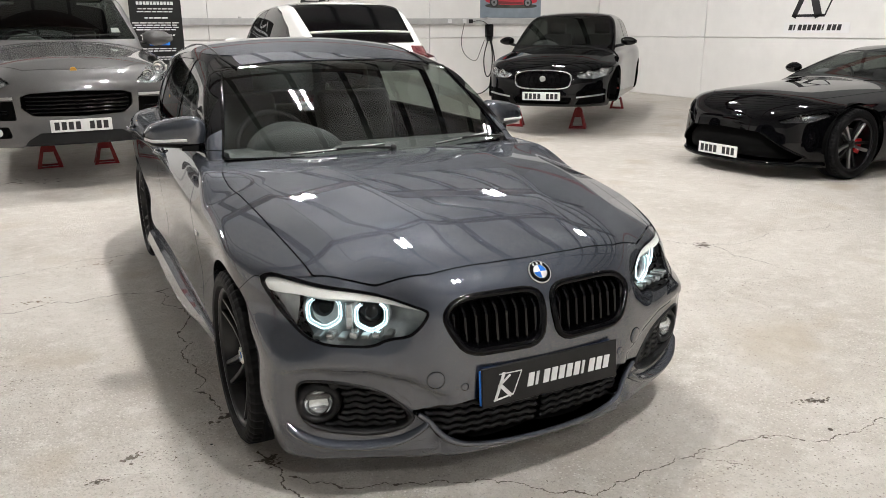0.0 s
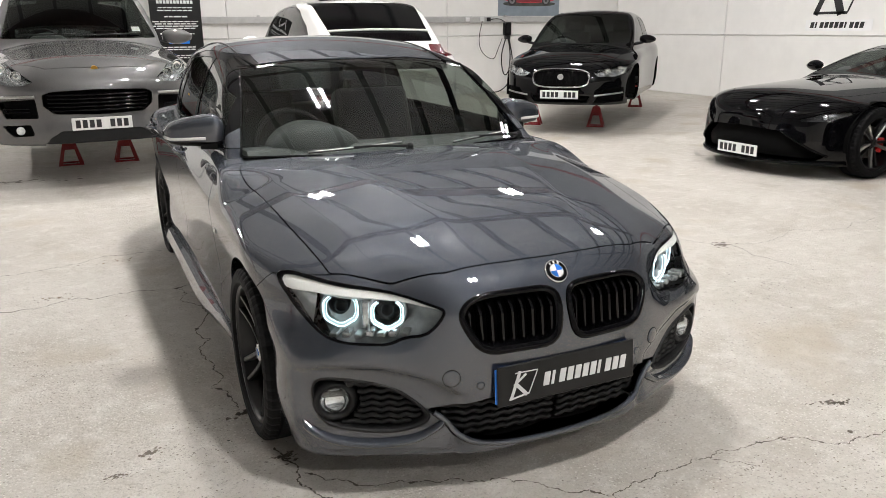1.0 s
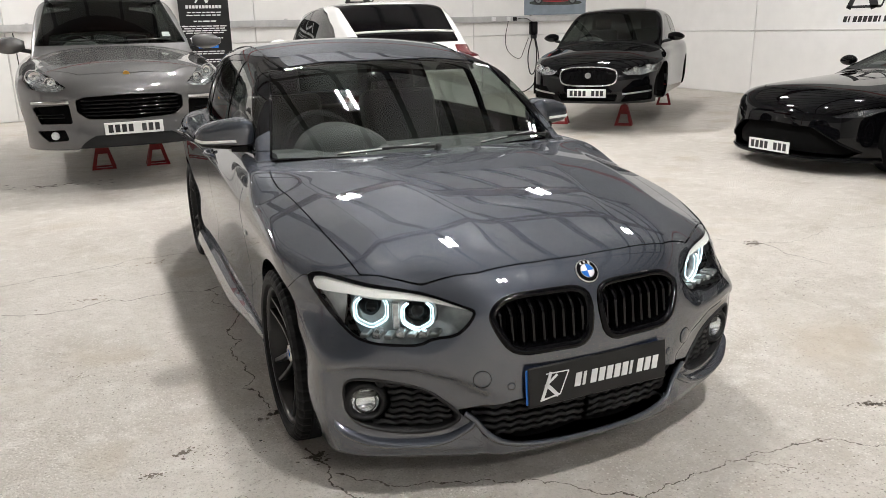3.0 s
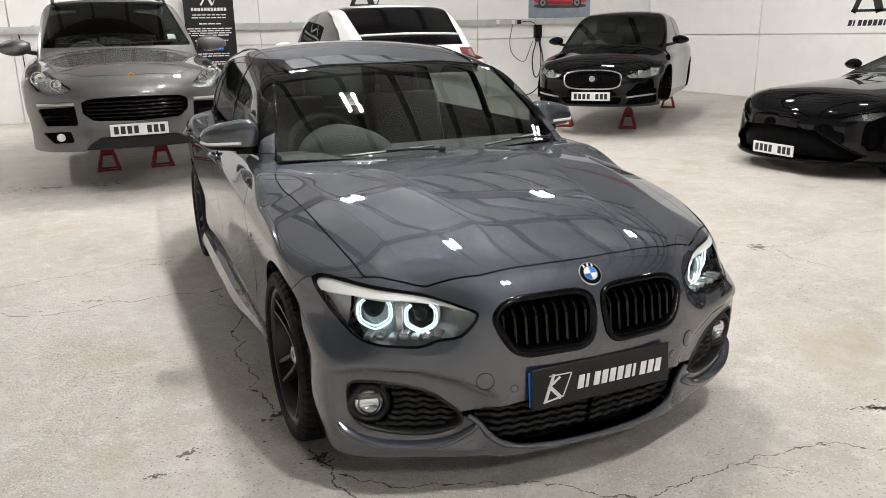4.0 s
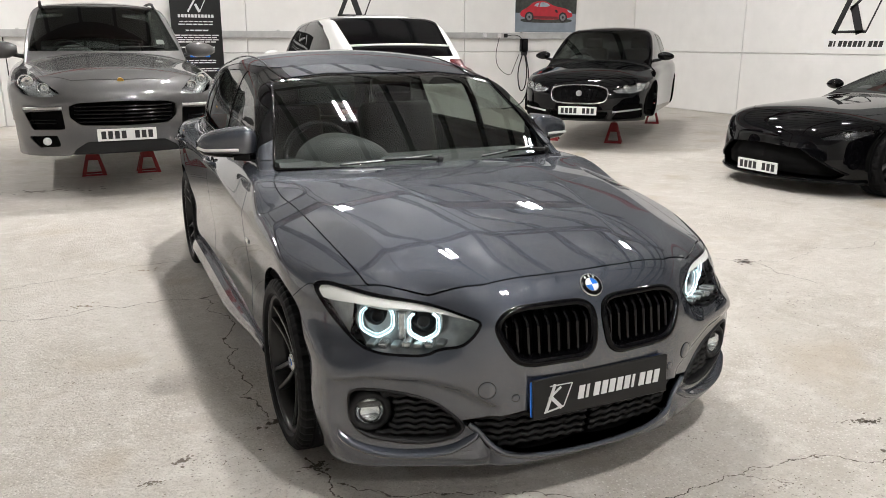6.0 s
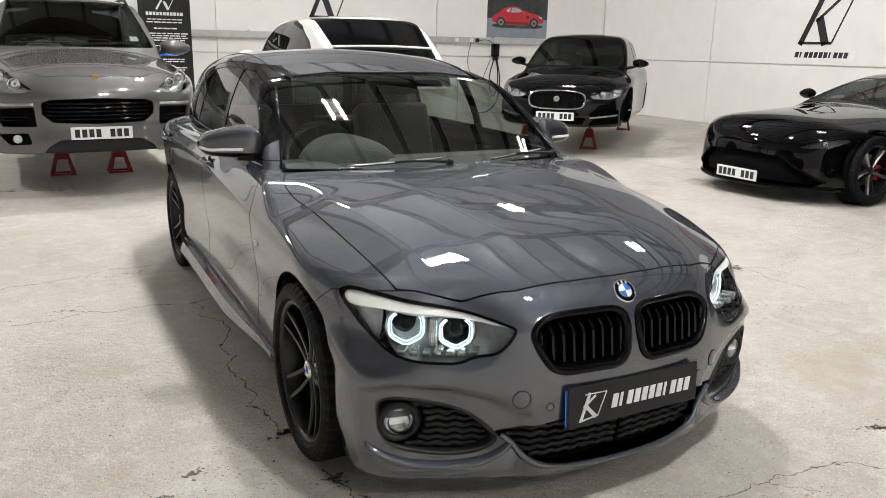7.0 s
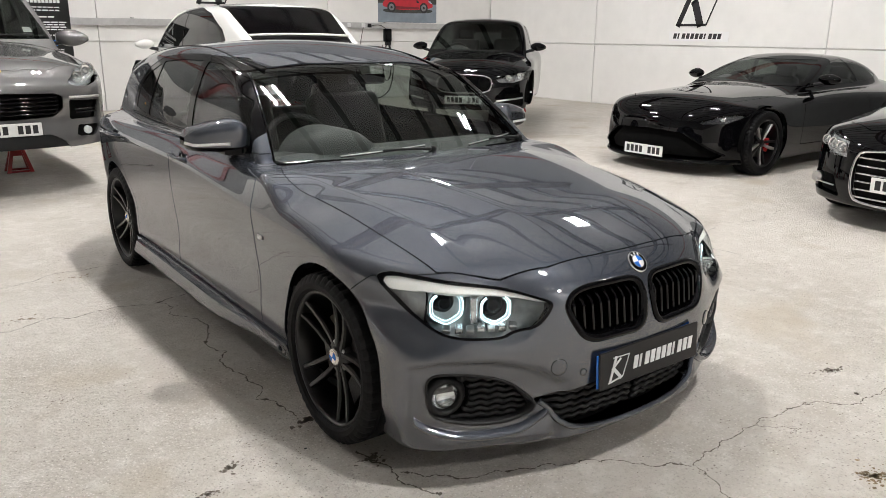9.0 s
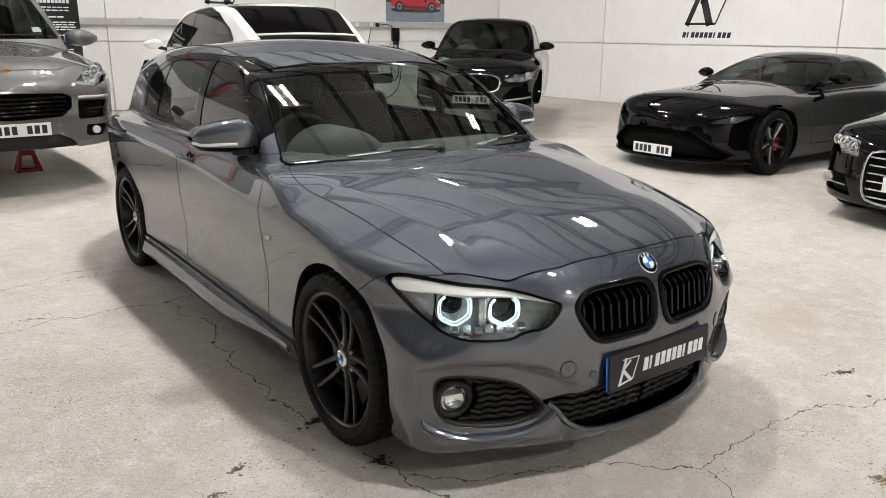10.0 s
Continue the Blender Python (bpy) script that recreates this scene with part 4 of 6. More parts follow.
        for y in (0.0, s["wb"]):
            for x in (-1, 1):
                w = wheel(car, x * (s["hw"] - 0.14), y, wr, 0.25, wr * 0.74, wheels, caliper=s.get("caliper"), tip=s.get("tip"), first=w0)
                w0 = w0 or w
    for outline, mirror, w, mat in s.get("frames", ()):
        o = ring(outline, 2)
        for k in ((1, -1) if mirror else (1,)):
            path = onto(f, o * np.array([k, 1]))
            part("grille_frame", band(path, [(-0.004, -0.01), (-0.002, 0.005), (w * 0.4, 0.009), (w, 0.003), (w + 0.002, -0.03)], inwards(path[:, [0, 2]])), mat, car, smooth=True)
    for x0, z0, x1, z1, r, sink, mat, mirror in s.get("bars", ()):
        for k in ((1, -1) if mirror else (1,)):
            u = np.linspace(0, 1, 14)
            q = onto(f, np.stack([k * (x0 + (x1 - x0) * u), z0 + (z1 - z0) * u], 1))
            q[:, 1] += sink
            part("trim_bar", tube(q, r, 6), mat, car, smooth=True)
    for x, z, r, mat, mirror in s.get("discs", ()):
        for k in ((1, -1) if mirror else (1,)):
            q = onto(f, np.array([(k * x, z)]))[0]
            part("round_trim", moved(lathe([(-0.03, r), (0.004, r), (0.007, r * 0.85), (0.004, r * 0.7), (0.006, 0.0)], 24), pose(q[0], q[1] + 0.004, q[2], 0, 0, -90)), mat, car, smooth=True)
    if s.get("plate"):
        number_plate(car, *s["plate"])
    return car


def form(s):
    return car_form(s["hw"], s["fo"], s["wb"], s["ro"], s["nose"], s["cowl"], s["cowl_y"], s["top_y"], s["roof"], s["roof_y"], s["rear_y"], s["rear_z"], s["tail_z"], s["bw"], s["rw"], s.get("lift", 0.17), s.get("wide", 0.0), s.get("blunt", 1.0), s.get("back", 1.4), s.get("cab", 1.0), s.get("tumble", 0.0))

# ---- the parked cars ----
SUV = dict(hw=0.97, fo=0.90, wb=2.895, ro=1.05, nose=1.00, cowl=1.20, cowl_y=0.52, top_y=1.25, roof=1.77, roof_y=1.9, rear_y=3.85, rear_z=1.10, tail_z=1.10, bw=0.82, rw=0.63, lift=0.28, wr=0.37, back_y=3.3, blunt=0.9,
           side=[[(0.85, 1.23), (1.42, 1.65), (1.95, 1.68), (1.95, 1.23)], [(2.05, 1.24), (2.05, 1.68), (2.7, 1.65), (2.95, 1.27)]],
           recess=[([(0.0, 0.56), (0.38, 0.575), (0.46, 0.64), (0.46, 0.73), (0.40, 0.755), (0.0, 0.77)], VOID, 0.06), ([(0.53, 0.54), (0.78, 0.535), (0.83, 0.67), (0.54, 0.69)], VOID, 0.05), ([(0.58, 0.385), (0.74, 0.375), (0.81, 0.45), (0.60, 0.462)], VOID, 0.03), ([(0.0, 0.26), (0.50, 0.26), (0.44, 0.34), (0.34, 0.40), (0.0, 0.405)], MATT_BLACK, 0.012)],
           mirror=1.5, mirror_z=0.03, bowl=True, lamp=[(0.54, 0.855), (0.60, 0.83), (0.73, 0.825), (0.84, 0.855), (0.885, 0.93), (0.885, 1.01), (0.845, 1.04), (0.78, 1.035), (0.68, 0.965), (0.60, 0.90)], eyes=((0.795, 0.945, 0.062), (0.655, 0.895, 0.045)),
           hood=[(0, -0.70), (0.40, -0.66), (0.62, -0.45), (0.74, 0.45), (0, 0.43)], plate=(-0.905, 0.47),
           bars=[(0.0, z, 0.43, z + 0.004, 0.010, 0.012, GLOSS_BLACK, True) for z in (0.59, 0.625, 0.66, 0.695, 0.73)] + [(0.53, 0.725, 0.84, 0.715, 0.014, -0.002, SATIN, True), (0.58, 0.585, 0.80, 0.58, 0.008, 0.01, GLOSS_BLACK, True), (0.58, 0.615, 0.80, 0.61, 0.008, 0.01, GLOSS_BLACK, True)],
           discs=[(0.0, 0.955, 0.03, GOLD, False), (0.68, 0.418, 0.036, LAMP_BOWL, True)])
SALOON = dict(hw=0.925, fo=0.82, wb=2.835, ro=1.01, nose=0.76, cowl=0.95, cowl_y=0.52, top_y=1.38, roof=1.455, roof_y=1.95, rear_y=3.5, rear_z=1.02, tail_z=1.04, bw=0.78, rw=0.58, wr=0.335, back_y=3.0, back=1.6,
              side=[[(0.95, 0.98), (1.5, 1.30), (2.0, 1.335), (2.0, 0.98)], [(2.08, 0.98), (2.08, 1.33), (2.5, 1.31), (2.95, 1.05)]],
              recess=[([(0.0, 0.42), (0.32, 0.425), (0.37, 0.52), (0.34, 0.615), (0.0, 0.64)], VOID, 0.04), ([(0.46, 0.21), (0.80, 0.23), (0.80, 0.40), (0.60, 0.38)], VOID, 0.04), ([(0.0, 0.22), (0.36, 0.22), (0.40, 0.29), (0.0, 0.29)], VOID, 0.05)],
              bowl=True, lamp=[(0.44, 0.60), (0.50, 0.56), (0.70, 0.555), (0.85, 0.60), (0.88, 0.69), (0.80, 0.69), (0.62, 0.655)], eyes=((0.60, 0.607, 0.040), (0.75, 0.63, 0.042)),
              hood=[(0, -0.62), (0.42, -0.58), (0.62, -0.35), (0.70, 0.45), (0, 0.43)], plate=(-0.845, 0.315),
              frames=[([(-0.40, 0.52), (-0.35, 0.41), (0.0, 0.40), (0.35, 0.41), (0.40, 0.52), (0.37, 0.64), (0.0, 0.665), (-0.37, 0.64)], False, 0.016, CHROME)],
              bars=[(-0.33 + 0.06 * i, 0.43, -0.39 + 0.06 * i + 0.12, 0.63, 0.0035, 0.015, GLOSS_BLACK, False) for i in range(1, 10)] + [(-0.33 + 0.06 * i, 0.63, -0.39 + 0.06 * i + 0.12, 0.43, 0.0035, 0.015, GLOSS_BLACK, False) for i in range(1, 10)] + [(0.46, 0.30, 0.80, 0.335, 0.012, 0.0, SATIN, True)],
              discs=[(0.0, 0.545, 0.038, SATIN, False)])
COUPE = dict(hw=0.97, fo=0.84, wb=2.704, ro=0.92, nose=0.78, cowl=0.915, cowl_y=0.86, top_y=1.68, roof=1.255, roof_y=2.05, rear_y=3.4, rear_z=0.92, tail_z=0.95, bw=0.74, rw=0.52, wr=0.345, wide=0.02, lift=0.13, back_y=2.6, back=4.0, blunt=1.1, cab=1.6, tumble=0.04,
             side=[[(1.22, 0.92), (1.78, 1.15), (2.1, 1.185), (2.25, 0.94)], [(2.32, 0.94), (2.2, 1.155), (2.5, 1.11), (2.88, 0.98)]],
             recess=[([(0.0, 0.19), (0.70, 0.19), (0.78, 0.24), (0.62, 0.34), (0.42, 0.45), (0.0, 0.47)], VOID, 0.07)],
             lamp=[(0.56, 0.56), (0.80, 0.58), (0.90, 0.66), (0.74, 0.64)], eyes=((0.74, 0.605, 0.02),), caliper=RED_CALIPER, tip=SATIN,
             doors=[[(0.75, 0.30), (0.78, 0.88), (2.1, 0.90), (2.2, 0.6), (2.0, 0.28)]],
             hood=[(0, -0.58), (0.40, -0.52), (0.66, -0.2), (0.70, 0.75), (0, 0.78)], plate=(-0.855, 0.24),
             bars=[(0.0, 0.150, 0.88, 0.165, 0.022, -0.020, GLOSS_BLACK, True), (0.45, 0.46, 0.80, 0.235, 0.012, -0.004, GLOSS_BLACK, True)])
LIMOUSINE = dict(hw=0.975, fo=0.90, wb=2.99, ro=1.15, nose=0.80, cowl=0.98, cowl_y=0.55, top_y=1.4, roof=1.46, roof_y=2.1, rear_y=3.9, rear_z=1.05, tail_z=1.06, bw=0.80, rw=0.60, wr=0.35, back_y=3.3, blunt=0.85,
                 side=[[(0.95, 1.0), (1.5, 1.34), (2.1, 1.375), (2.1, 1.0)], [(2.18, 1.0), (2.18, 1.37), (2.8, 1.34), (3.2, 1.06)]],
                 recess=[([(0.0, 0.22), (0.38, 0.22), (0.43, 0.30), (0.45, 0.50), (0.39, 0.62), (0.0, 0.62)], VOID, 0.05), ([(0.55, 0.24), (0.88, 0.26), (0.90, 0.40), (0.62, 0.38)], VOID, 0.05)],
                 bowl=True, lamp=[(0.53, 0.545), (0.80, 0.56), (0.89, 0.66), (0.87, 0.72), (0.54, 0.675)], eyes=((0.60, 0.612, 0.042), (0.70, 0.625, 0.042), (0.80, 0.64, 0.036)),
                 hood=[(0, -0.70), (0.42, -0.66), (0.66, -0.45), (0.74, 0.48), (0, 0.46)], plate=(-0.92, 0.38),
                 frames=[([(-0.46, 0.42), (-0.44, 0.27), (-0.37, 0.20), (0.37, 0.20), (0.44, 0.27), (0.46, 0.42), (0.45, 0.54), (0.39, 0.635), (-0.39, 0.635), (-0.45, 0.54)], False, 0.016, CHROME)],
                 bars=[(-0.41, z, 0.41, z, 0.008, 0.008, CHROME, False) for z in (0.26, 0.32, 0.38, 0.44, 0.50, 0.56)] + [(0.60, 0.31, 0.88, 0.31, 0.006, 0.0, SATIN, True)],
                 discs=[(0.83, 0.33, 0.045, SATIN, True)])
FASTBACK = dict(hw=0.98, fo=0.93, wb=2.96, ro=1.08, nose=0.72, cowl=0.92, cowl_y=0.45, top_y=1.35, roof=1.46, roof_y=2.5, rear_y=4.05, rear_z=0.99, tail_z=0.99, bw=0.80, rw=0.62, wr=0.35, back_y=2.75, back=1.2, spoiler=1.095, back_w=0.50,
                side=[[(0.9, 0.98), (1.2, 1.15), (1.58, 1.295), (1.99, 1.365), (2.01, 0.985)], [(2.06, 0.985), (2.04, 1.37), (2.45, 1.365), (2.86, 1.30), (3.22, 1.15), (3.32, 1.06), (3.24, 1.01)]],
                glass_roof=[(0, 1.40), (0.54, 1.40), (0.56, 2.2), (0.53, 2.7), (0.50, 3.02), (0, 3.02)], window_frame=[(0.78, 0.955), (1.15, 1.17), (1.55, 1.32), (2.0, 1.395), (2.45, 1.39), (2.9, 1.32), (3.3, 1.16), (3.42, 1.06), (3.3, 0.99), (2.0, 0.955)],
                tail=[(0.42, 0.86), (0.86, 0.86), (0.88, 0.96), (0.45, 0.97)])
suv = parked_car("suv", "warm grey sport utility car raised on red axle stands", form(SUV), SUV, pose(-1.13, 6.12, 0.15, 0, 0, 2), SILVER_GREY, wheels="")
saloon = parked_car("saloon_car", "glossy black saloon without wheels on red axle stands", form(SALOON), SALOON, pose(5.25, 6.81, 0.25, 0, 0, -46), BLACK, wheels="")
coupe = parked_car("sports_coupe", "glossy black sports coupe with red brake calipers", form(COUPE), COUPE, pose(5.65, 3.17, 0, 0, 0, -90), BLACK)
limousine = parked_car("large_saloon", "glossy black large saloon with chrome slatted grille", form(LIMOUSINE), LIMOUSINE, pose(4.885, 0.087, 0, 0, 0, -90), BLACK)
fastback = parked_car("fastback_car", "white fastback with black glass roof, raised up", form(FASTBACK), FASTBACK, pose(1.97, 8.87, 0.31, 0, 0, 175), WHITE, DARK_GLASS)
SUV_FORM = form(SUV)
for s_ in (-1, 1):
    rail = []
    for y in np.linspace(1.35, 3.2, 16):
        z = 2.0
        for _ in range(60):
            z -= max(min(float(SUV_FORM(np.array([s_ * 0.60]), np.array([y]), np.array([z]))[0]), 0.05), -0.05) * 0.9
        rail.append((s_ * 0.60, y, z + 0.035))
    rail[0], rail[-1] = (rail[0][0], rail[0][1] - 0.03, rail[0][2] - 0.04), (rail[-1][0], rail[-1][1] + 0.03, rail[-1][2] - 0.04)
    part("roof_rail", tube(rail, 0.017, 8), MATT_BLACK, suv, "black roof rail", smooth=True)
corner = [onto(SUV_FORM, np.array([q]))[0] + np.array([0, 0.008, 0]) for q in ((0.53, 1.285), (0.62, 1.285), (0.61, 1.335), (0.53, 1.335))]
part("sticker", plate(corner, (0, 0.002, 0)), PLATE_WHITE, suv, "small white sticker in the windscreen")
for x0, x1 in ((-0.62, -0.05), (0.02, 0.60)):
    q = onto(SUV_FORM, np.array([(x0 + (x1 - x0) * u, 1.245 + 0.012 * u) for u in np.linspace(0, 1, 10)]))
    part("wiper_blade", tube(q + np.array([0, -0.012, 0.006]), 0.008, 6), MATT_BLACK, suv, smooth=True)
for x, y in ((1.45, 6.2), (2.6, 6.2), (1.4, 8.8), (2.5, 8.8)):
    stand(x, y, 0.46, -5)
for x, y in ((-1.42, 6.9), (-0.84, 6.9)):
    stand(x, y, 0.41)
for x, y in ((5.76, 6.87), (5.09, 7.56), (8.2, 8.95)):
    stand(x, y, 0.40, -41)

# ---- the grey hatchback ----
HATCH = hatchback()
hatch = thing("hatchback_car", "metallic grey five-door hatchback with lit headlights and black wheels", "car")
rest = surface(HATCH, (-1.0, -0.9, 0.08), (1.0, 3.75, 1.5), 0.013)
for y in (0.0, 2.69):
    rest = clip(rest, lambda x, yy, z, y=y: np.maximum(np.hypot(yy - y, z - 0.325) - 0.350, 0.5 - np.abs(x)))[1]

# glass and its black surrounds
surround, rest = clip(rest, lambda x, y, z: np.maximum(np.maximum(polygon([(-0.705, 0.90), (0.705, 0.90), (0.588, 1.268), (0.3, 1.297), (-0.3, 1.297), (-0.588, 1.268)], 0.012)(x, z), 0.572 + 0.27 * x * x - y), y - 1.4))
screen, surround = clip(surround, lambda x, y, z: np.maximum(polygon([(-0.682, 0.950), (0.682, 0.950), (0.571, 1.258), (0.3, 1.284), (-0.3, 1.284), (-0.571, 1.258)], 0.022)(x, z), y - 1.4))
panel("windscreen", screen, HATCH, SCREEN, hatch, 0.004, "raked tinted windscreen reflecting the roof", -0.004)
panel("windscreen_surround", surround, HATCH, GLOSS_BLACK, hatch, 0.01, "gloss black glass border", -0.003)
DAYLIGHT = [(0.835, 0.964), (0.866, 1.04), (1.005, 1.162), (1.22, 1.270), (1.45, 1.315), (1.75, 1.328), (2.05, 1.322), (2.35, 1.297), (2.60, 1.225), (2.74, 1.12), (2.72, 0.99), (1.6, 0.968)]
frame_, rest = clip(rest, flank(DAYLIGHT, 0.016))
for outline in ([(0.862, 0.985), (0.892, 1.038), (1.027, 1.148), (1.238, 1.252), (1.46, 1.295), (1.60, 1.302), (1.545, 0.99)], [(1.635, 0.995), (1.69, 1.304), (2.0, 1.30), (2.29, 1.28), (2.31, 1.0)], [(2.36, 1.0), (2.345, 1.265), (2.56, 1.20), (2.67, 1.11), (2.665, 1.02)]):
    pane, frame_ = clip(frame_, flank(outline, 0.010))
    pair("side_window", pane, HATCH, SIDE_GLASS if outline[0][0] < 2 else DARK_GLASS, hatch, skirt=0.004, lift=-0.005)
pair("window_frame", frame_, HATCH, GLOSS_BLACK, hatch, skirt=0.012, lift=-0.002, label="gloss black window surround")
rear_glass, rest = clip(rest, lambda x, y, z: np.maximum(polygon([(-0.52, 1.03), (0.52, 1.03), (0.46, 1.24), (-0.46, 1.24)], 0.03)(x, z), 3.0 - y))
panel("rear_window", rear_glass, HATCH, DARK_GLASS, hatch, 0.004)
tails, rest = clip(rest, lambda x, y, z: np.maximum(polygon([(3.32, 0.80), (3.6, 0.78), (3.6, 0.93), (3.30, 0.94)], 0.01)(y, z), 0.45 - np.abs(x)))
pair("tail_light", tails, HATCH, RED_LENS, hatch, label="red tail light", lift=0.003)

# nose openings
KIDNEY = ring([(0.006, 0.60), (0.024, 0.668), (0.15, 0.672), (0.30, 0.668), (0.358, 0.622), (0.345, 0.565), (0.295, 0.487), (0.16, 0.488), (0.030, 0.484)], 2)
LOWER = [(0.0, 0.342), (0.27, 0.336), (0.448, 0.302), (0.405, 0.275), (0.370, 0.212), (0.312, 0.178), (0.22, 0.163), (0.0, 0.153)]
SIDE = ring([(0.775, 0.33), (0.775, 0.415), (0.70, 0.423), (0.55, 0.392), (0.475, 0.33), (0.432, 0.277), (0.49, 0.232), (0.60, 0.222), (0.75, 0.25)], 2)
LIGHT = ring([(0.815, 0.690), (0.785, 0.712), (0.74, 0.711), (0.66, 0.700), (0.578, 0.688), (0.496, 0.671), (0.423, 0.645), (0.388, 0.632), (0.392, 0.612), (0.418, 0.578), (0.452, 0.550), (0.51, 0.543), (0.555, 0.523), (0.62, 0.526), (0.69, 0.532), (0.735, 0.548), (0.768, 0.590), (0.79, 0.628)], 1)
hole, rest = clip(rest, ahead(KIDNEY, 0.2))
pair("grille_backing", hole, HATCH, VOID, hatch, skirt=-0.05, lift=-0.05)
hole, rest = clip(rest, ahead(LOWER, 0.2, 0.006))
panel("lower_intake", hole, HATCH, VOID, hatch, skirt=-0.09, lift=-0.09, label="black lower air intake")
hole, rest = clip(rest, ahead(SIDE, 0.2))
pair("side_intake", hole, HATCH, VOID, hatch, skirt=-0.055, lift=-0.055, label="black side intake")
lamp_hole, rest = clip(rest, ahead(LIGHT, 0.2))

# panels
HOOD = [(0, -0.617), (0.167, -0.612), (0.357, -0.592), (0.473, -0.549), (0.512, -0.535), (0.60, -0.475), (0.676, -0.412), (0.693, -0.24), (0.710, -0.08), (0.724, 0.1), (0.737, 0.3), (0.752, 0.39), (0.755, 0.47), (0.746, 0.54), (0.72, 0.61), (0.695, 0.655), (0.66, 0.65), (0.4, 0.585), (0, 0.545)]
cowl, rest = clip(rest, lambda x, y, z: np.maximum(polygon([(0, 0.545), (0.4, 0.585), (0.66, 0.65), (0.695, 0.655), (0.71, 0.73), (0.6, 0.70), (0, 0.60)], 0.0)(np.abs(x), y), 0.84 - z), 0.002)
panel("scuttle", cowl, HATCH, MATT_BLACK, hatch, 0.01, "black plastic scuttle panel", -0.012)
bonnet, rest = clip(rest, lambda x, y, z: np.maximum(polygon(HOOD)(np.abs(x), y), 0.6 - z), 0.0022)
panel("bonnet", bonnet, HATCH, GREY, hatch, 0.02)
bumper, rest = clip(rest, lambda x, y, z: polygon([(-1, 0.0), (-0.14, 0.0), (-0.14, 0.60), (-0.243, 0.692), (-0.45, 0.72), (-0.45, 0.95), (-1, 0.95)])(y, z), 0.0015)
panel("front_bumper", bumper, HATCH, GREY, hatch, 0.02)
skirt_, rest = clip(rest, flank([(0.30, 0.0), (0.30, 0.262), (2.40, 0.285), (2.40, 0.0)], 0.0, 0.6), 0.004)
pair("side_skirt", skirt_, HATCH, GREY, hatch, skirt=0.03, lift=0.012)
wing, rest = clip(rest, flank([(-0.5, 0.0), (0.57, 0.0), (0.57, 0.66), (0.585, 0.80), (0.625, 0.925), (0.66, 0.97), (0.55, 1.2), (-0.5, 1.2)], 0.0, 0.3), 0.0018)
pair("front_wing", wing, HATCH, GREY, hatch, skirt=0.02)
for outline in ([(0.575, 0.20), (0.575, 0.66), (0.59, 0.80), (0.63, 0.925), (0.68, 0.955), (1.58, 0.958), (1.60, 0.80), (1.605, 0.20)], [(1.608, 0.20), (1.603, 0.80), (1.583, 0.958), (2.70, 0.975), (2.66, 0.86), (2.52, 0.72), (2.33, 0.50), (2.28, 0.20)]):
    door, rest = clip(rest, flank(outline, 0.0, 0.5), 0.0018)
    pair("door", door, HATCH, GREY, hatch, skirt=0.02)
panel("body", rest, HATCH, GREY, hatch, 0.02, "grey roof, pillars and rear body")

# flared sill blades
for s in (-1, 1):
    rings = []
    for y in np.linspace(0.42, 2.32, 20):
        u = step01((y - 0.42) / 0.75)
        z0 = 0.250 + 0.010 * (y - 0.42)
        rings.append([(s * (0.845 + a), y, z) for a, z in ((0.0, z0), (0.010 + 0.030 * u, z0 - 0.016), (0.014 + 0.044 * u, z0 - 0.034 - 0.030 * u), (0.012 + 0.042 * u, z0 - 0.044 - 0.036 * u), (0.0 + 0.01 * u, z0 - 0.056 - 0.044 * u), (-0.05, z0 - 0.060 - 0.044 * u), (-0.05, z0))])
    part("sill_blade", loft(rings), GREY, hatch, "flared painted sill blade")

# kidney grilles
for s in (-1, 1):
    path = onto(HATCH, KIDNEY * np.array([s, 1]))
    into = inwards(path[:, [0, 2]])
    g = part("grille_frame", band(path, [(-0.003, -0.012), (-0.003, 0.003), (0.002, 0.009), (0.010, 0.011), (0.019, 0.006), (0.024, -0.004), (0.025, -0.05)], into), GLOSS_BLACK, hatch, "gloss black kidney grille", smooth=True)
    edge = polygon(KIDNEY * np.array([s, 1]))
    zs = np.linspace(0.44, 0.70, 105)
    for x in np.linspace(0.046, 0.322, 9):
        inside = zs[edge(np.full(105, s * x), zs) < -0.016]
        if len(inside) < 8:
            continue
        lo, hi = inside[0], inside[-1]
        zz = np.array([lo, lo + (hi - lo) * 0.12, lo + (hi - lo) * 0.70, lo + (hi - lo) * 0.80, hi])
        front = onto(HATCH, np.stack([np.full(5, s * x), zz], 1))[:, 1] + np.array([0.018, 0.008, 0.000, 0.004, 0.030])
        rings = [[(s * x - 0.0045, y + 0.035, z), (s * x - 0.0045, y + 0.003, z), (s * x - 0.002, y, z), (s * x + 0.002, y, z), (s * x + 0.0045, y + 0.003, z), (s * x + 0.0045, y + 0.035, z)] for y, z in zip(front, zz)]
        part("slat", loft(rings), SLAT_BLACK, g)


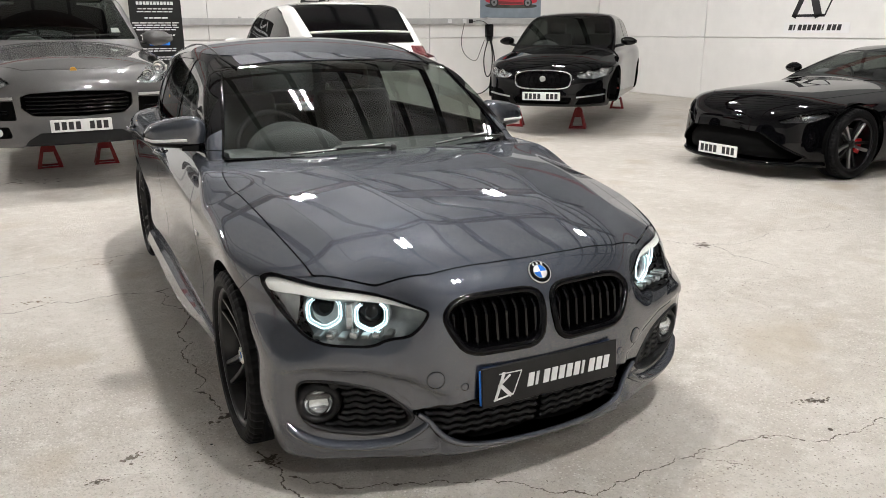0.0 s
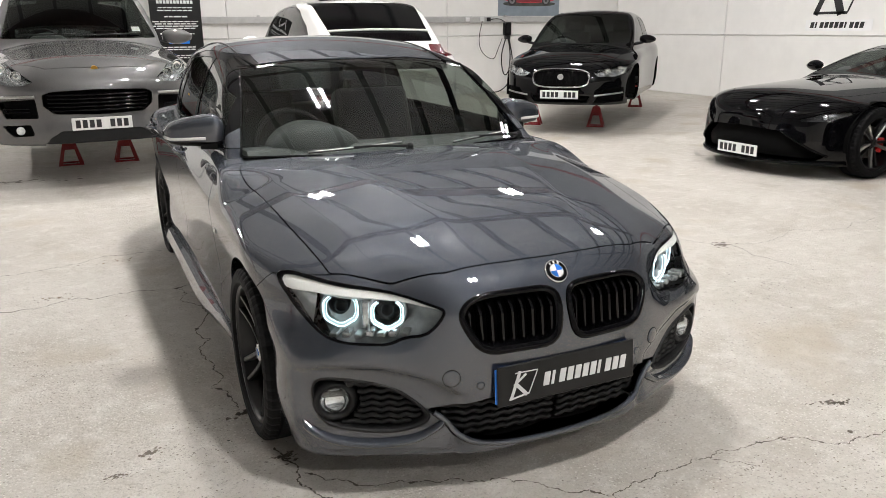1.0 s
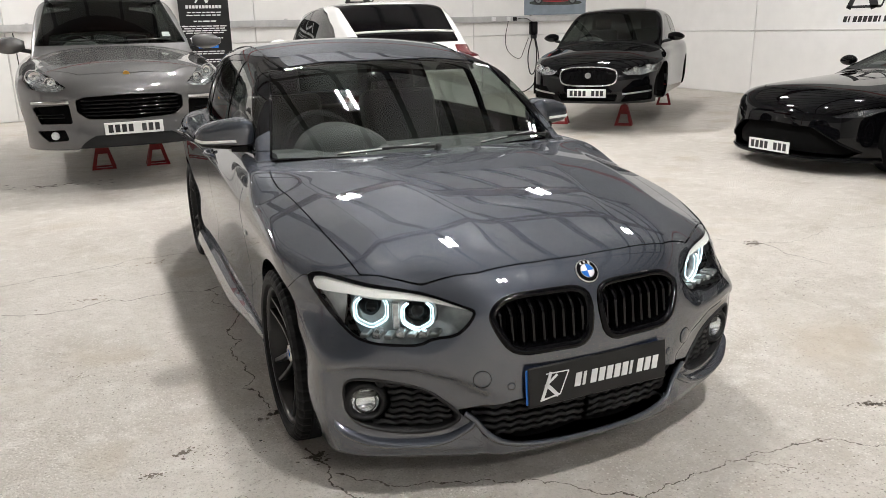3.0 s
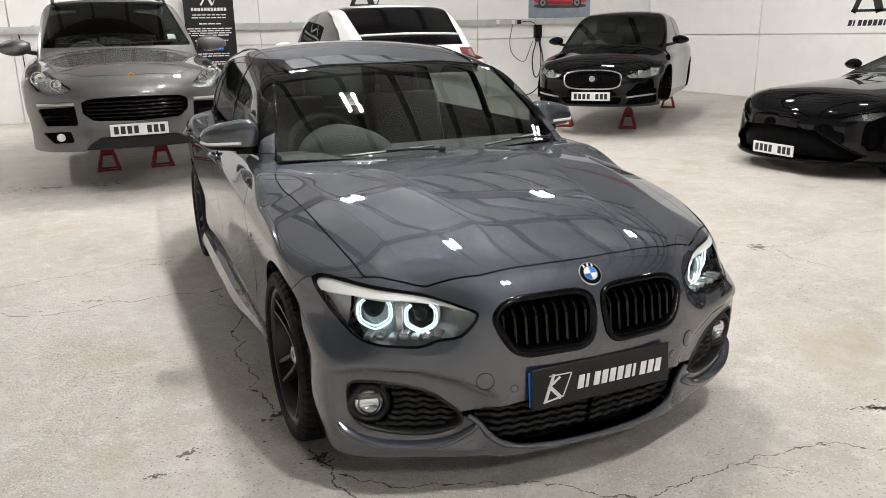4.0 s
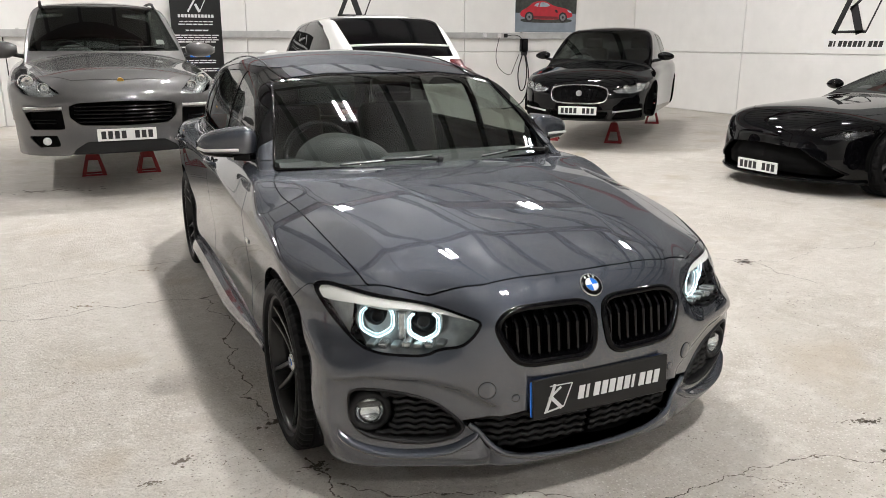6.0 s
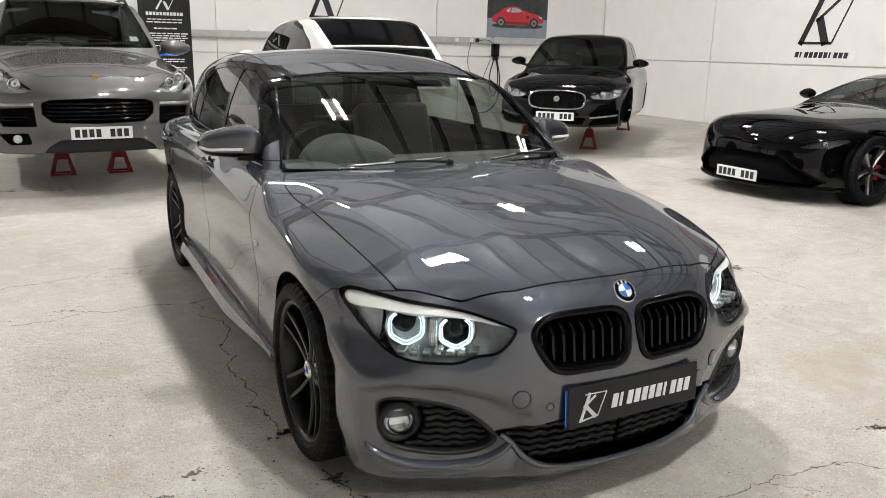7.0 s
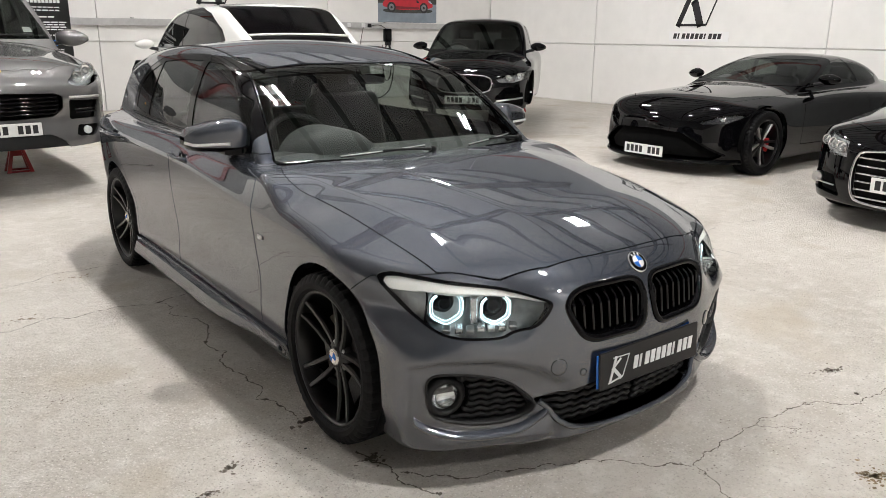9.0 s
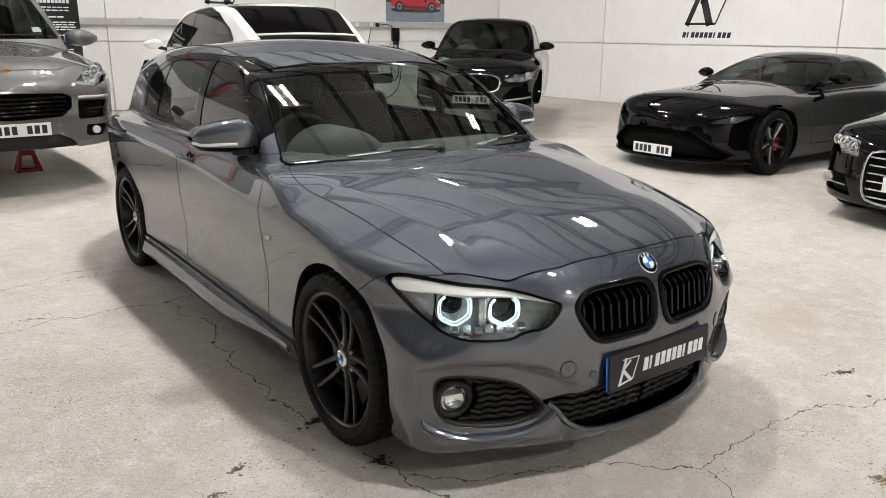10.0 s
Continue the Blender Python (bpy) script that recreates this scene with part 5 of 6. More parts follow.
def lattice(parent, outline, s, rows, depth, pitch=0.05, amp=0.0036, clear_of=(9, 9, 0)):
    """Stepped black bars across an intake."""
    edge = polygon(outline)
    for k, z0 in enumerate(rows):
        xs = np.arange(-0.02, 0.82, 0.006)
        w = (xs / pitch) % 1.0
        wave = np.clip(np.abs(w - 0.5) * 8 - 2, -1, 1)
        zs = z0 + amp * wave + 0.004 * np.sin(xs * 9)
        ok = (edge(xs, zs) < -0.006) & (np.hypot(xs - clear_of[0], zs - clear_of[1]) > clear_of[2])
        ends = np.flatnonzero(np.diff(np.r_[0, ok.astype(int), 0]))
        for i, j in zip(ends[::2], ends[1::2]):
            if j - i < 5:
                continue
            q = onto(HATCH, np.stack([s * xs[i:j], zs[i:j]], 1))
            q[:, 1] += depth
            part("grille_bar", tube(q, 0.0092, 6), MATT_BLACK, parent, smooth=True)


intakes = [o for o in hatch.children if o.name.startswith("side_intake")]
for o, s in zip(intakes, (1, -1)):
    lattice(o, SIDE, s, np.arange(0.232, 0.425, 0.0225), 0.030, clear_of=(0.709, 0.329, 0.075))
    path = onto(HATCH, SIDE * np.array([s, 1]))
    part("intake_rim", band(path, [(-0.002, -0.01), (-0.001, 0.004), (0.005, 0.005), (0.010, -0.004), (0.011, -0.05)], inwards(path[:, [0, 2]])), MATT_BLACK, o, smooth=True)
    c = onto(HATCH, np.array([(s * 0.709, 0.329)]))[0]
    fog = part("fog_lamp", lathe([(-0.055, 0.072), (-0.016, 0.074), (0.0, 0.064), (0.004, 0.054), (0.0, 0.048), (-0.03, 0.044)], 40), MATT_BLACK, hatch, "round fog lamp in a black bezel", smooth=True)
    fog.matrix_basis = pose(c[0], c[1] + 0.018, c[2], 0, 0, -90 + s * 14)
    part("fog_lens", lathe([(-0.012, 0.044), (-0.004, 0.042), (0.004, 0.03), (0.008, 0.0)], 32), LENS, fog, smooth=True)
    part("fog_reflector", lathe([(-0.012, 0.044), (-0.022, 0.038), (-0.034, 0.02), (-0.036, 0.0)], 32), CHROME, fog, smooth=True)
    part("fog_shield", block((-0.026, -0.036, 0.006), (-0.020, 0.036, 0.026), 0.002, 1), STEEL, fog)
    w = onto(HATCH, np.array([(s * 0.665, 0.398)]))[0]
    part("parking_sensor", moved(lathe([(-0.02, 0.014), (0.0, 0.014), (0.003, 0.011), (0.003, 0.0)], 18), pose(w[0], w[1] + 0.012, w[2], 0, 0, -90)), MATT_BLACK, hatch, smooth=True)
low = next(o for o in hatch.children if o.name.startswith("lower_intake"))
for s in (-1, 1):
    lattice(low, LOWER, s, np.arange(0.195, 0.345, 0.026), 0.05)
for s in (-1, 1):
    run = np.array([(0.400, 0.268), (0.43, 0.244), (0.475, 0.219), (0.54, 0.206), (0.62, 0.203), (0.70, 0.211), (0.765, 0.232), (0.80, 0.262)])
    for _ in range(2):
        mid_ = np.empty((2 * len(run) - 2, 2))
        mid_[0::2], mid_[1::2] = 0.75 * run[:-1] + 0.25 * run[1:], 0.25 * run[:-1] + 0.75 * run[1:]
        run = np.concatenate([run[:1], mid_, run[-1:]])
    q = onto(HATCH, run * np.array([s, 1]))
    out = unit(gradient(HATCH, q) * np.array([1, 1, 0]))
    reach = (0.004 + 0.026 * np.sin(np.linspace(0, math.pi, len(q))) ** 0.7)[:, None]
    rings = [q - out * 0.012 + np.array([0, 0, 0.006]), q + out * reach * 0.15 + np.array([0, 0, 0.004]), q + out * reach * 0.85 - np.array([0, 0, 0.006]), q + out * reach - np.array([0, 0, 0.011]), q + out * reach * 0.9 - np.array([0, 0, 0.018]), q - out * 0.012 - np.array([0, 0, 0.040])]
    part("bumper_blade", loft(np.stack(rings, 1)), GREY, hatch, "painted blade under the side intake", smooth=True)
LIP = [(0.43, 0.292), (0.395, 0.262), (0.362, 0.212), (0.308, 0.176), (0.22, 0.160), (0.11, 0.152)]
edge_ = np.array([(-x, z) for x, z in LIP] + [(0.0, 0.150)] + LIP[::-1])
for _ in range(2):
    mid_ = np.empty((2 * len(edge_) - 2, 2))
    mid_[0::2], mid_[1::2] = 0.75 * edge_[:-1] + 0.25 * edge_[1:], 0.25 * edge_[:-1] + 0.75 * edge_[1:]
    edge_ = np.concatenate([edge_[:1], mid_, edge_[-1:]])
lip_path = onto(HATCH, edge_)
lip_path[:, 1] += 0.004
part("splitter_lip", tube(lip_path, 0.0105, 10), GREY, hatch, "slim painted lip under the lower intake", smooth=True)
part("intake_beam", block((-0.30, -0.665, 0.255), (0.30, -0.640, 0.325), 0.006), VOID, low)

# badge, sensors and tow-eye cover
def on_nose(x, z, out=0.0):
    p = onto(HATCH, np.array([(x, z)]))
    n = unit(gradient(HATCH, p))[0]
    return Matrix.Translation(Vector(p[0] + n * out)) @ Vector(n).to_track_quat("X", "Z").to_matrix().to_4x4()


badge = part("badge", lathe([(-0.004, 0.041), (0.002, 0.041), (0.005, 0.039), (0.005, 0.037), (0.004, 0.0365)], 48), CHROME, hatch, "round badge with blue and white quarters", smooth=True)
badge.matrix_basis = on_nose(0.0, 0.700, 0.001)
part("badge_ring", lathe([(0.004, 0.037), (0.0052, 0.036), (0.0052, 0.0245), (0.004, 0.024)], 40), GLOSS_BLACK, badge, smooth=True)
part("badge_edge", lathe([(0.003, 0.0248), (0.0062, 0.0248), (0.0062, 0.0228), (0.003, 0.0228)], 40), CHROME, badge)
for i, m in ((0, BLUE), (1, ENAMEL_WHITE), (2, BLUE), (3, ENAMEL_WHITE)):
    part("badge_quarter", lathe([(0.003, 0.0228), (0.0058, 0.0225), (0.0066, 0.0)], 8, 0, math.pi / 2 * i, math.pi / 2), m, badge, smooth=True)
for k in range(3):
    a = math.radians(60 + 30 * k)
    part("letter_bar", block((0.005, 0.0305 * math.cos(a) - 0.003, 0.0305 * math.sin(a) - 0.004), (0.0062, 0.0305 * math.cos(a) + 0.003, 0.0305 * math.sin(a) + 0.004)), PALE_INK, badge)
for s in (-1, 1):
    tow = part("tow_cover", lathe([(-0.004, 0.0275), (0.0005, 0.027), (0.0012, 0.0255), (0.0012, 0.0)], 36), GREY, hatch, smooth=True)
    tow.matrix_basis = on_nose(s * 0.390, 0.419, 0.0006)
    part("tow_gap", lathe([(-0.006, 0.0275), (0.0004, 0.0275), (0.0004, 0.0288), (-0.006, 0.0288)], 36), VOID, tow)
    sensor = part("parking_sensor", lathe([(-0.004, 0.0125), (0.0015, 0.012), (0.002, 0.009), (0.002, 0.0)], 24), GREY, hatch, smooth=True)
    sensor.matrix_basis = on_nose(s * 0.302, 0.388, 0.0)
    part("sensor_gap", lathe([(-0.006, 0.0125), (0.0004, 0.0125), (0.0004, 0.0135), (-0.006, 0.0135)], 24), VOID, sensor)

# show plate
plate_ = part("show_plate", block((-0.262, -0.004, -0.066), (0.262, 0.004, 0.066), 0.003, 1), PLATE_BLACK, hatch, "black dealer plate with pale lettering")
plate_.matrix_basis = pose(0, -0.756, 0.384, -4)
part("plate_behind", block((-0.266, 0.0045, -0.058), (0.262, 0.010, 0.058), 0.002, 1), BLUE, plate_, "blue edge of the plate behind")
for i in range(11):
    x = -0.098 + i * 0.0298
    part("letter_bar", slanted(x, x + (0.010 if i in (1, 7) else 0.0215), -0.024, 0.020, -0.0062, 0.008), PALE_INK, plate_)
for a, b, w in (((-0.215, -0.043), (-0.182, 0.042), 0.010), ((-0.160, 0.030), (-0.205, -0.002), 0.007), ((-0.200, 0.005), (-0.158, -0.040), 0.012), ((-0.222, -0.046), (-0.150, -0.036), 0.005), ((-0.150, -0.036), (-0.118, 0.036), 0.003), ((-0.200, 0.038), (-0.118, 0.036), 0.003)):
    part("logo_stroke", stroke(a, b, w, -0.0062), PALE_INK, plate_)

# headlights
brow = lambda x, y, z: np.maximum(polygon([(0.83, 0.715), (0.83, 0.668), (0.785, 0.662), (0.73, 0.670), (0.70, 0.670), (0.60, 0.662), (0.50, 0.648), (0.42, 0.632), (0.38, 0.627), (0.38, 0.65), (0.46, 0.69), (0.60, 0.72)], 0.0)(np.abs(x), z), y)
brows, _ = clip(lamp_hole, brow)
for half, s in zip(halves(lamp_hole), (1, -1)):
    unit_ = panel("headlight", half, HATCH, LAMP_BOWL, hatch, skirt=-0.10, lift=-0.10, label="lit headlight with two white light rings")
    panel("turn_housing", clip(half, lambda x, y, z: 0.742 - np.abs(x) + 0.25 * (0.62 - z))[0], HATCH, LAMP_BOWL, unit_, skirt=-0.02, lift=-0.035)
    panel("lens", half, HATCH, LENS, unit_, skirt=0.0, lift=-0.002).visible_shadow = False
    inner = clip(half, lambda x, y, z: ahead(LIGHT, 0.2)(x, y, z) + 0.008)[1]
    panel("seal", inner, HATCH, GLOSS_BLACK, unit_, skirt=0.01, lift=-0.001)
    panel("eyebrow", halves(brows)[0 if s > 0 else 1], HATCH, BROW, unit_, skirt=0.03, lift=-0.008, label="pale bezel above the light rings")
    for k, (x, y, z, r) in enumerate(((0.652, -0.437, 0.603, 0.056), (0.537, -0.546, 0.605, 0.051))):
        turn = pose(s * x, y, z, 0, 0, -90 + s * 24)
        a = np.radians(np.linspace(128, 412, 40))
        hexed = r * (1 + 0.03 * np.cos(6 * a + math.pi))
        arc = np.stack([0 * a, hexed * np.cos(a), hexed * np.sin(a)], 1)
        thin = part("light_ring", tube(arc * np.array([1, 0.84, 0.84]) + np.array([-0.008, 0, 0]), 0.0013, 6), GLOW, unit_, "thin inner light ring", smooth=True)
        thin.matrix_basis = turn
        e = part("light_ring", tube(arc, 0.0025, 8), GLOW, unit_, "glowing white ring", smooth=True)
        e.matrix_basis = turn
        arc2 = arc * np.array([1, 0.84, 0.84]) + np.array([-0.012, 0, 0])
        b = part("ring_wall", loft([arc + np.array([-0.002, 0, 0]), arc2, arc2 * 0.98 + np.array([-0.02, 0, 0])], False, False), SATIN, unit_, smooth=True)
        b.matrix_basis = turn
        eye = part("projector", lathe([(-0.045, 0.044), (-0.03, 0.040), (-0.022, 0.034), (-0.018, 0.032), (-0.010, 0.026), (-0.002, 0.014), (0.0, 0.0)], 32), GLOSS_BLACK, unit_, "dark projector lens", smooth=True)
        eye.matrix_basis = turn @ pose(-0.012, 0, 0.002)
        bowl = part("lamp_bowl", lathe([(-0.02, r * 1.25), (-0.012, r * 1.15), (-0.02, r * 0.98), (-0.05, r * 0.8)], 32), SATIN, unit_, smooth=True)
        bowl.matrix_basis = turn
    for i in range(7):
        x = 0.700 - 0.033 * i
        q = onto(HATCH, np.array([(s * x, 0.553)]))[0]
        part("lamp_step", block((-0.013, 0.0, -0.010), (0.013, 0.05, 0.004 + 0.006 * (i % 2)), 0.003, 1), BRIGHT_BOWL if i % 2 else SATIN, unit_).matrix_basis = pose(s * x, q[1] + 0.022, 0.551 - 0.002 * (i % 3), 0, 0, s * 38)
    q = onto(HATCH, np.array([(s * 0.594, 0.60)]))[0]
    part("lamp_divider", block((-0.012, 0.0, -0.045), (0.012, 0.03, 0.045), 0.005, 2), BRIGHT_BOWL, unit_).matrix_basis = pose(s * 0.594, q[1] + 0.045, 0.598, 0, 0, s * 30)
    turn_lamp = onto(HATCH, np.array([(s * 0.762, 0.645)]))[0]
    part("turn_reflector", moved(lathe([(0.0, 0.028), (-0.012, 0.024), (-0.02, 0.0)], 8), pose(turn_lamp[0] - s * 0.02, turn_lamp[1] + 0.045, turn_lamp[2], 0, 0, -90 + s * 45)), CHROME, unit_)

# wheels, arches, cabin
w0 = None
for y in (0.0, 2.69):
    for x in (-0.768, 0.768):
        w = wheel(hatch, x, y, 0.318, 0.222, 0.251, "double", first=w0)
        w0 = w0 or w
        part("arch_liner", moved(lathe([(-0.06, 0.0), (-0.06, 0.37), (0.17, 0.37)], 40, 0, -0.25, math.pi + 0.5), pose(x * 0.78, y, 0.33, 0, 0, 0 if x > 0 else 180)), VOID, hatch, smooth=True)
cabin_fill(hatch, 0.66, 0.95, 0.66, 1.42, 1.56)
part("rear_seat", block((-0.62, 2.15, 0.45), (0.62, 2.35, 1.0), 0.06, 3), LEATHER, hatch, smooth=True)
for x in (-0.4, 0.4):
    part("rear_headrest", block((x - 0.12, 2.20, 1.0), (x + 0.12, 2.30, 1.14), 0.04, 3), LEATHER, hatch, smooth=True)
part("rear_mirror", block((-0.105, 1.10, 1.205), (0.105, 1.13, 1.255), 0.014, 3), GLOSS_BLACK, hatch, "interior mirror", smooth=True)
part("headlining", block((-0.48, 1.35, 1.285), (0.48, 2.75, 1.295)), TRIM, hatch)
# Plain sheets inside the hollow body, its shade put into their colour.
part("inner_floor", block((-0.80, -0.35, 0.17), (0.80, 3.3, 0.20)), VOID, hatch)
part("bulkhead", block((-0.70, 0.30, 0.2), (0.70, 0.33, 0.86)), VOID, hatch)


def hatch_mirror(s):
    """A door mirror with a slim turn light and a black foot."""
    def shell(k0, k1, grow=1.0):
        rings = []
        for u in np.linspace(0, 1, 13):
            w = (1 - (2 * min(max(u, 0.03), 0.99) - 1) ** 10) ** 0.5 * (1 - 0.16 * u ** 2)
            x = -0.735 - 0.245 * u
            top, bot = 1.090 - 0.040 * u ** 2, 0.938 + 0.01 * u
            cz, hz = (top + bot) / 2, (top - bot) / 2 * w * grow
            cy, hy = 0.965 + 0.075 * u, 0.085 * w * grow
            rings.append([(-s * x, cy - hy * math.copysign(abs(math.cos(a)) ** 0.52, math.cos(a)), cz + hz * math.copysign(abs(math.sin(a)) ** 0.58, math.sin(a))) for a in np.linspace(k0, k1, 15)])
        return rings
    cap = part("door_mirror", loft(shell(-0.42, math.pi + 0.40), False, False), GREY, hatch, "grey door mirror with slim turn light", smooth=True)
    part("mirror_base", loft(shell(math.pi - 0.1, 2 * math.pi + 0.0, 0.98), False, True), GLOSS_BLACK, cap, smooth=True)
    line = [r[1] for r in shell(-0.44, math.pi, 1.012)][4:]
    part("turn_light", tube(line, 0.0065, 8), PALE_INK, cap, "pale turn light strip", smooth=True)
    part("mirror_foot", loft([[(-s * x, y, z) for x, y, z in q] for q in ([(-0.745, 0.84, 0.945), (-0.745, 0.98, 0.955), (-0.745, 0.98, 0.985), (-0.745, 0.84, 0.975)], [(-0.77, 0.90, 0.935), (-0.77, 1.02, 0.945), (-0.77, 1.02, 0.97), (-0.77, 0.90, 0.965)], [(-0.84, 0.92, 0.94), (-0.84, 1.02, 0.94), (-0.84, 1.02, 0.96), (-0.84, 0.92, 0.96)])]), GLOSS_BLACK, cap)
    part("mirror_glass", loft([[(-s * x, 1.02 + 0.03 * (-x - 0.74) / 0.2, z) for x, z in ((-0.75, 0.96), (-0.94, 0.965), (-0.95, 1.02), (-0.92, 1.045), (-0.76, 1.055))], [(-s * x, 1.035 + 0.03 * (-x - 0.74) / 0.2, z) for x, z in ((-0.75, 0.96), (-0.94, 0.965), (-0.95, 1.02), (-0.92, 1.045), (-0.76, 1.055))]]), CHROME, cap)


for s in (-1, 1):
    hatch_mirror(s)


def hug(points, out):
    """Points (y, z, side) dropped onto the flank."""
    q = []
    for y, z, s in points:
        x = 1.05
        for _ in range(120):
            v = float(HATCH(np.array([x]), np.array([y]), np.array([z]))[0])
            x -= max(min(v, 0.03), -0.03) * 0.9
            if abs(v) < 1e-4:
                break
        q.append((s * (x + out), y, z))
    return q


for s in (-1, 1):
    for y0 in (1.38, 2.50):
        q = hug([(y0 + d, 0.862 + 0.01 * d, s) for d in np.linspace(0, 0.19, 9)], 0.0)
        lift = 0.030 * np.sin(np.linspace(0, math.pi, 9)) ** 0.6
        part("door_handle", tube([(p[0] + s * l, p[1], p[2]) for p, l in zip(q, lift)], 0.0135, 10, flat=0.6), GREY, hatch, smooth=True)
        cup = hug([(y0 + 0.06, 0.862, s)], -0.004)[0]
        part("handle_cup", moved(lathe([(-0.002, 0.032), (0.0045, 0.030), (0.002, 0.02), (0.0, 0.0)], 24), pose(*cup, 0, 0, 0 if s > 0 else 180)), GLOSS_BLACK, hatch, smooth=True)
    m = hug([(0.487, 0.665, s), (0.530, 0.665, s)], 0.003)
    part("wing_badge", block((min(m[0][0], m[1][0]) - 0.002, 0.487, 0.657), (max(m[0][0], m[1][0]) + 0.002, 0.530, 0.675), 0.001, 1), SATIN, hatch, "small silver wing badge")
    q = hug([(y, 0.968 + 0.008 * (y - 0.7) / 2, s) for y in np.linspace(0.87, 2.72, 24)], 0.001)
    part("belt_trim", tube(q, 0.006, 6), GLOSS_BLACK, hatch, smooth=True)

# wipers
def on_screen(x, z, out):
    h = z - 0.927
    p = np.array([[x, 0.58 + h * 1.54 - 0.7 * h * (1.30 - z) + 0.27 * x * x, z]])
    n = unit(np.array([0.54 * x, -1.0, 1.54 - 0.7 * (1.30 - z - h)]))
    return p[0] + n * out


def wiper(tip, heel, pivot):
    """A blade lying along the foot of the glass, its arm and pivot cap; points are (x, z)."""
    line = [(tip[0] + (heel[0] - tip[0]) * u, tip[1] + (heel[1] - tip[1]) * u) for u in np.linspace(0, 1, 14)]
    blade = part("wiper_blade", tube([on_screen(x, z, 0.004) for x, z in line], 0.0045, 6), MATT_BLACK, hatch, smooth=True)
    part("wiper_spine", tube([on_screen(x, z, 0.009) for x, z in line], 0.003, 6), SATIN, blade, "thin bright blade spine", smooth=True)
    mid = line[6]
    arm = [(pivot[0] + (mid[0] - pivot[0]) * u, pivot[1] + (mid[1] - pivot[1]) * u) for u in np.linspace(0, 1, 9)]
    part("wiper_arm", tube([on_screen(x, z, 0.012 + 0.006 * math.sin(math.pi * u)) for u, (x, z) in zip(np.linspace(0, 1, 9), arm)], np.linspace(0.008, 0.0045, 9), 8), MATT_BLACK, hatch, smooth=True)
    q = on_screen(*pivot, 0.008)
    part("wiper_cap", moved(lathe([(-0.02, 0.016), (0.012, 0.015), (0.017, 0.009), (0.018, 0.0)], 18, 2), pose(*q, 40)), MATT_BLACK, hatch, smooth=True)


wiper((-0.43, 0.930), (0.0, 0.949), (0.03, 0.930))
wiper((0.26, 0.933), (0.60, 0.952), (0.67, 0.928))
# seams of the roof
for s in (-1, 1):
    q = []
    for y in np.linspace(1.20, 3.05, 30):
        x, z = s * (0.513 + 0.10 * min(y - 1.20, 0.25) - 0.02 * max(y - 1.45, 0)), 1.5
        for _ in range(60):
            z -= max(min(float(HATCH(np.array([x]), np.array([y]), np.array([z]))[0]), 0.05), -0.05) * 0.9
        q.append((x, y, z - 0.0005))
    part("roof_seam", tube(q, 0.0055, 6), GLOSS_BLACK, hatch, smooth=True)

# windscreen seals
for s in (-1, 1):
    q = [on_screen(s * (0.703 - 0.114 * u), 0.932 + 0.334 * u, 0.003) for u in np.linspace(0, 1, 24)]
    part("windscreen_seal", tube(q, 0.0045, 8), GLOSS_BLACK, hatch, smooth=True)

# ---- on and along the walls ----
trunking = part("cable_trunking", block((X0, Y1 - 0.085, 1.545), (9.9, Y1 - 0.001, 1.675), 0.006, 1), TRUNKING)
tagged(trunking, "long grey cable trunking along the white wall", "trunking")
part("lid", block((X0, Y1 - 0.091, 1.565), (9.9, Y1 - 0.085, 1.655), 0.002, 1), TRUNKING, trunking)
for x in (-5.2, -2.4, 0.4, 2.15, 4.9, 7.7):
    part("clip", block((x, Y1 - 0.096, 1.675), (x + 0.05, Y1 - 0.03, 1.70), 0.004, 1), SATIN, trunking)
for x in (6.75, 7.12, 7.28):
    ob = part("wall_socket", block((x - 0.045, Y1 - 0.125, 1.57), (x + 0.045, Y1 - 0.0915, 1.655), 0.008, 2), FITTING if x < 7.2 else MATT_BLACK)
    tagged(ob, "small plug socket on the trunking", "socket", "wall sockets")


def hanging(pts, r, name, label):
    p = np.array(pts, float)
    for _ in range(3):
        q = np.empty((2 * len(p) - 2, 3))
        q[0::2], q[1::2] = 0.75 * p[:-1] + 0.25 * p[1:], 0.25 * p[:-1] + 0.75 * p[1:]
        p = np.concatenate([p[:1], q, p[-1:]])
    ob = part(name, tube(p, r, 6), MATT_BLACK, smooth=True)
    return tagged(ob, label, "cable")


charger = thing("wall_charger", "black car charger box on the white wall", "charger", pose(7.78, Y1, 1.28))
part("case", block((-0.085, -0.13, -0.02), (0.085, -0.001, 0.27), 0.025, 3), GLOSS_BLACK, charger, smooth=True)
part("holster", block((-0.05, -0.15, -0.10), (0.05, -0.02, -0.02), 0.015, 2), MATT_BLACK, charger)
hanging([(7.30, Y1 - 0.11, 1.6), (7.45, Y1 - 0.1, 1.63), (7.6, Y1 - 0.1, 1.62), (7.72, Y1 - 0.1, 1.54)], 0.008, "power_cable", "thin black cable to the charger")
hanging([(7.12, Y1 - 0.11, 1.58), (7.05, Y1 - 0.06, 1.2), (7.12, Y1 - 0.05, 0.9), (7.45, Y1 - 0.05, 0.7), (7.55, Y1 - 0.06, 0.95), (7.66, Y1 - 0.06, 1.2)], 0.007, "power_cable", "thin black cable looped down the wall")
hanging([(7.74, Y1 - 0.08, 1.2), (7.62, Y1 - 0.07, 0.8), (7.70, Y1 - 0.07, 0.35), (7.85, Y1 - 0.07, 0.45), (7.88, Y1 - 0.07, 0.9), (7.80, Y1 - 0.07, 1.22)], 0.013, "charging_cable", "thick black charging cable hung in a loop")
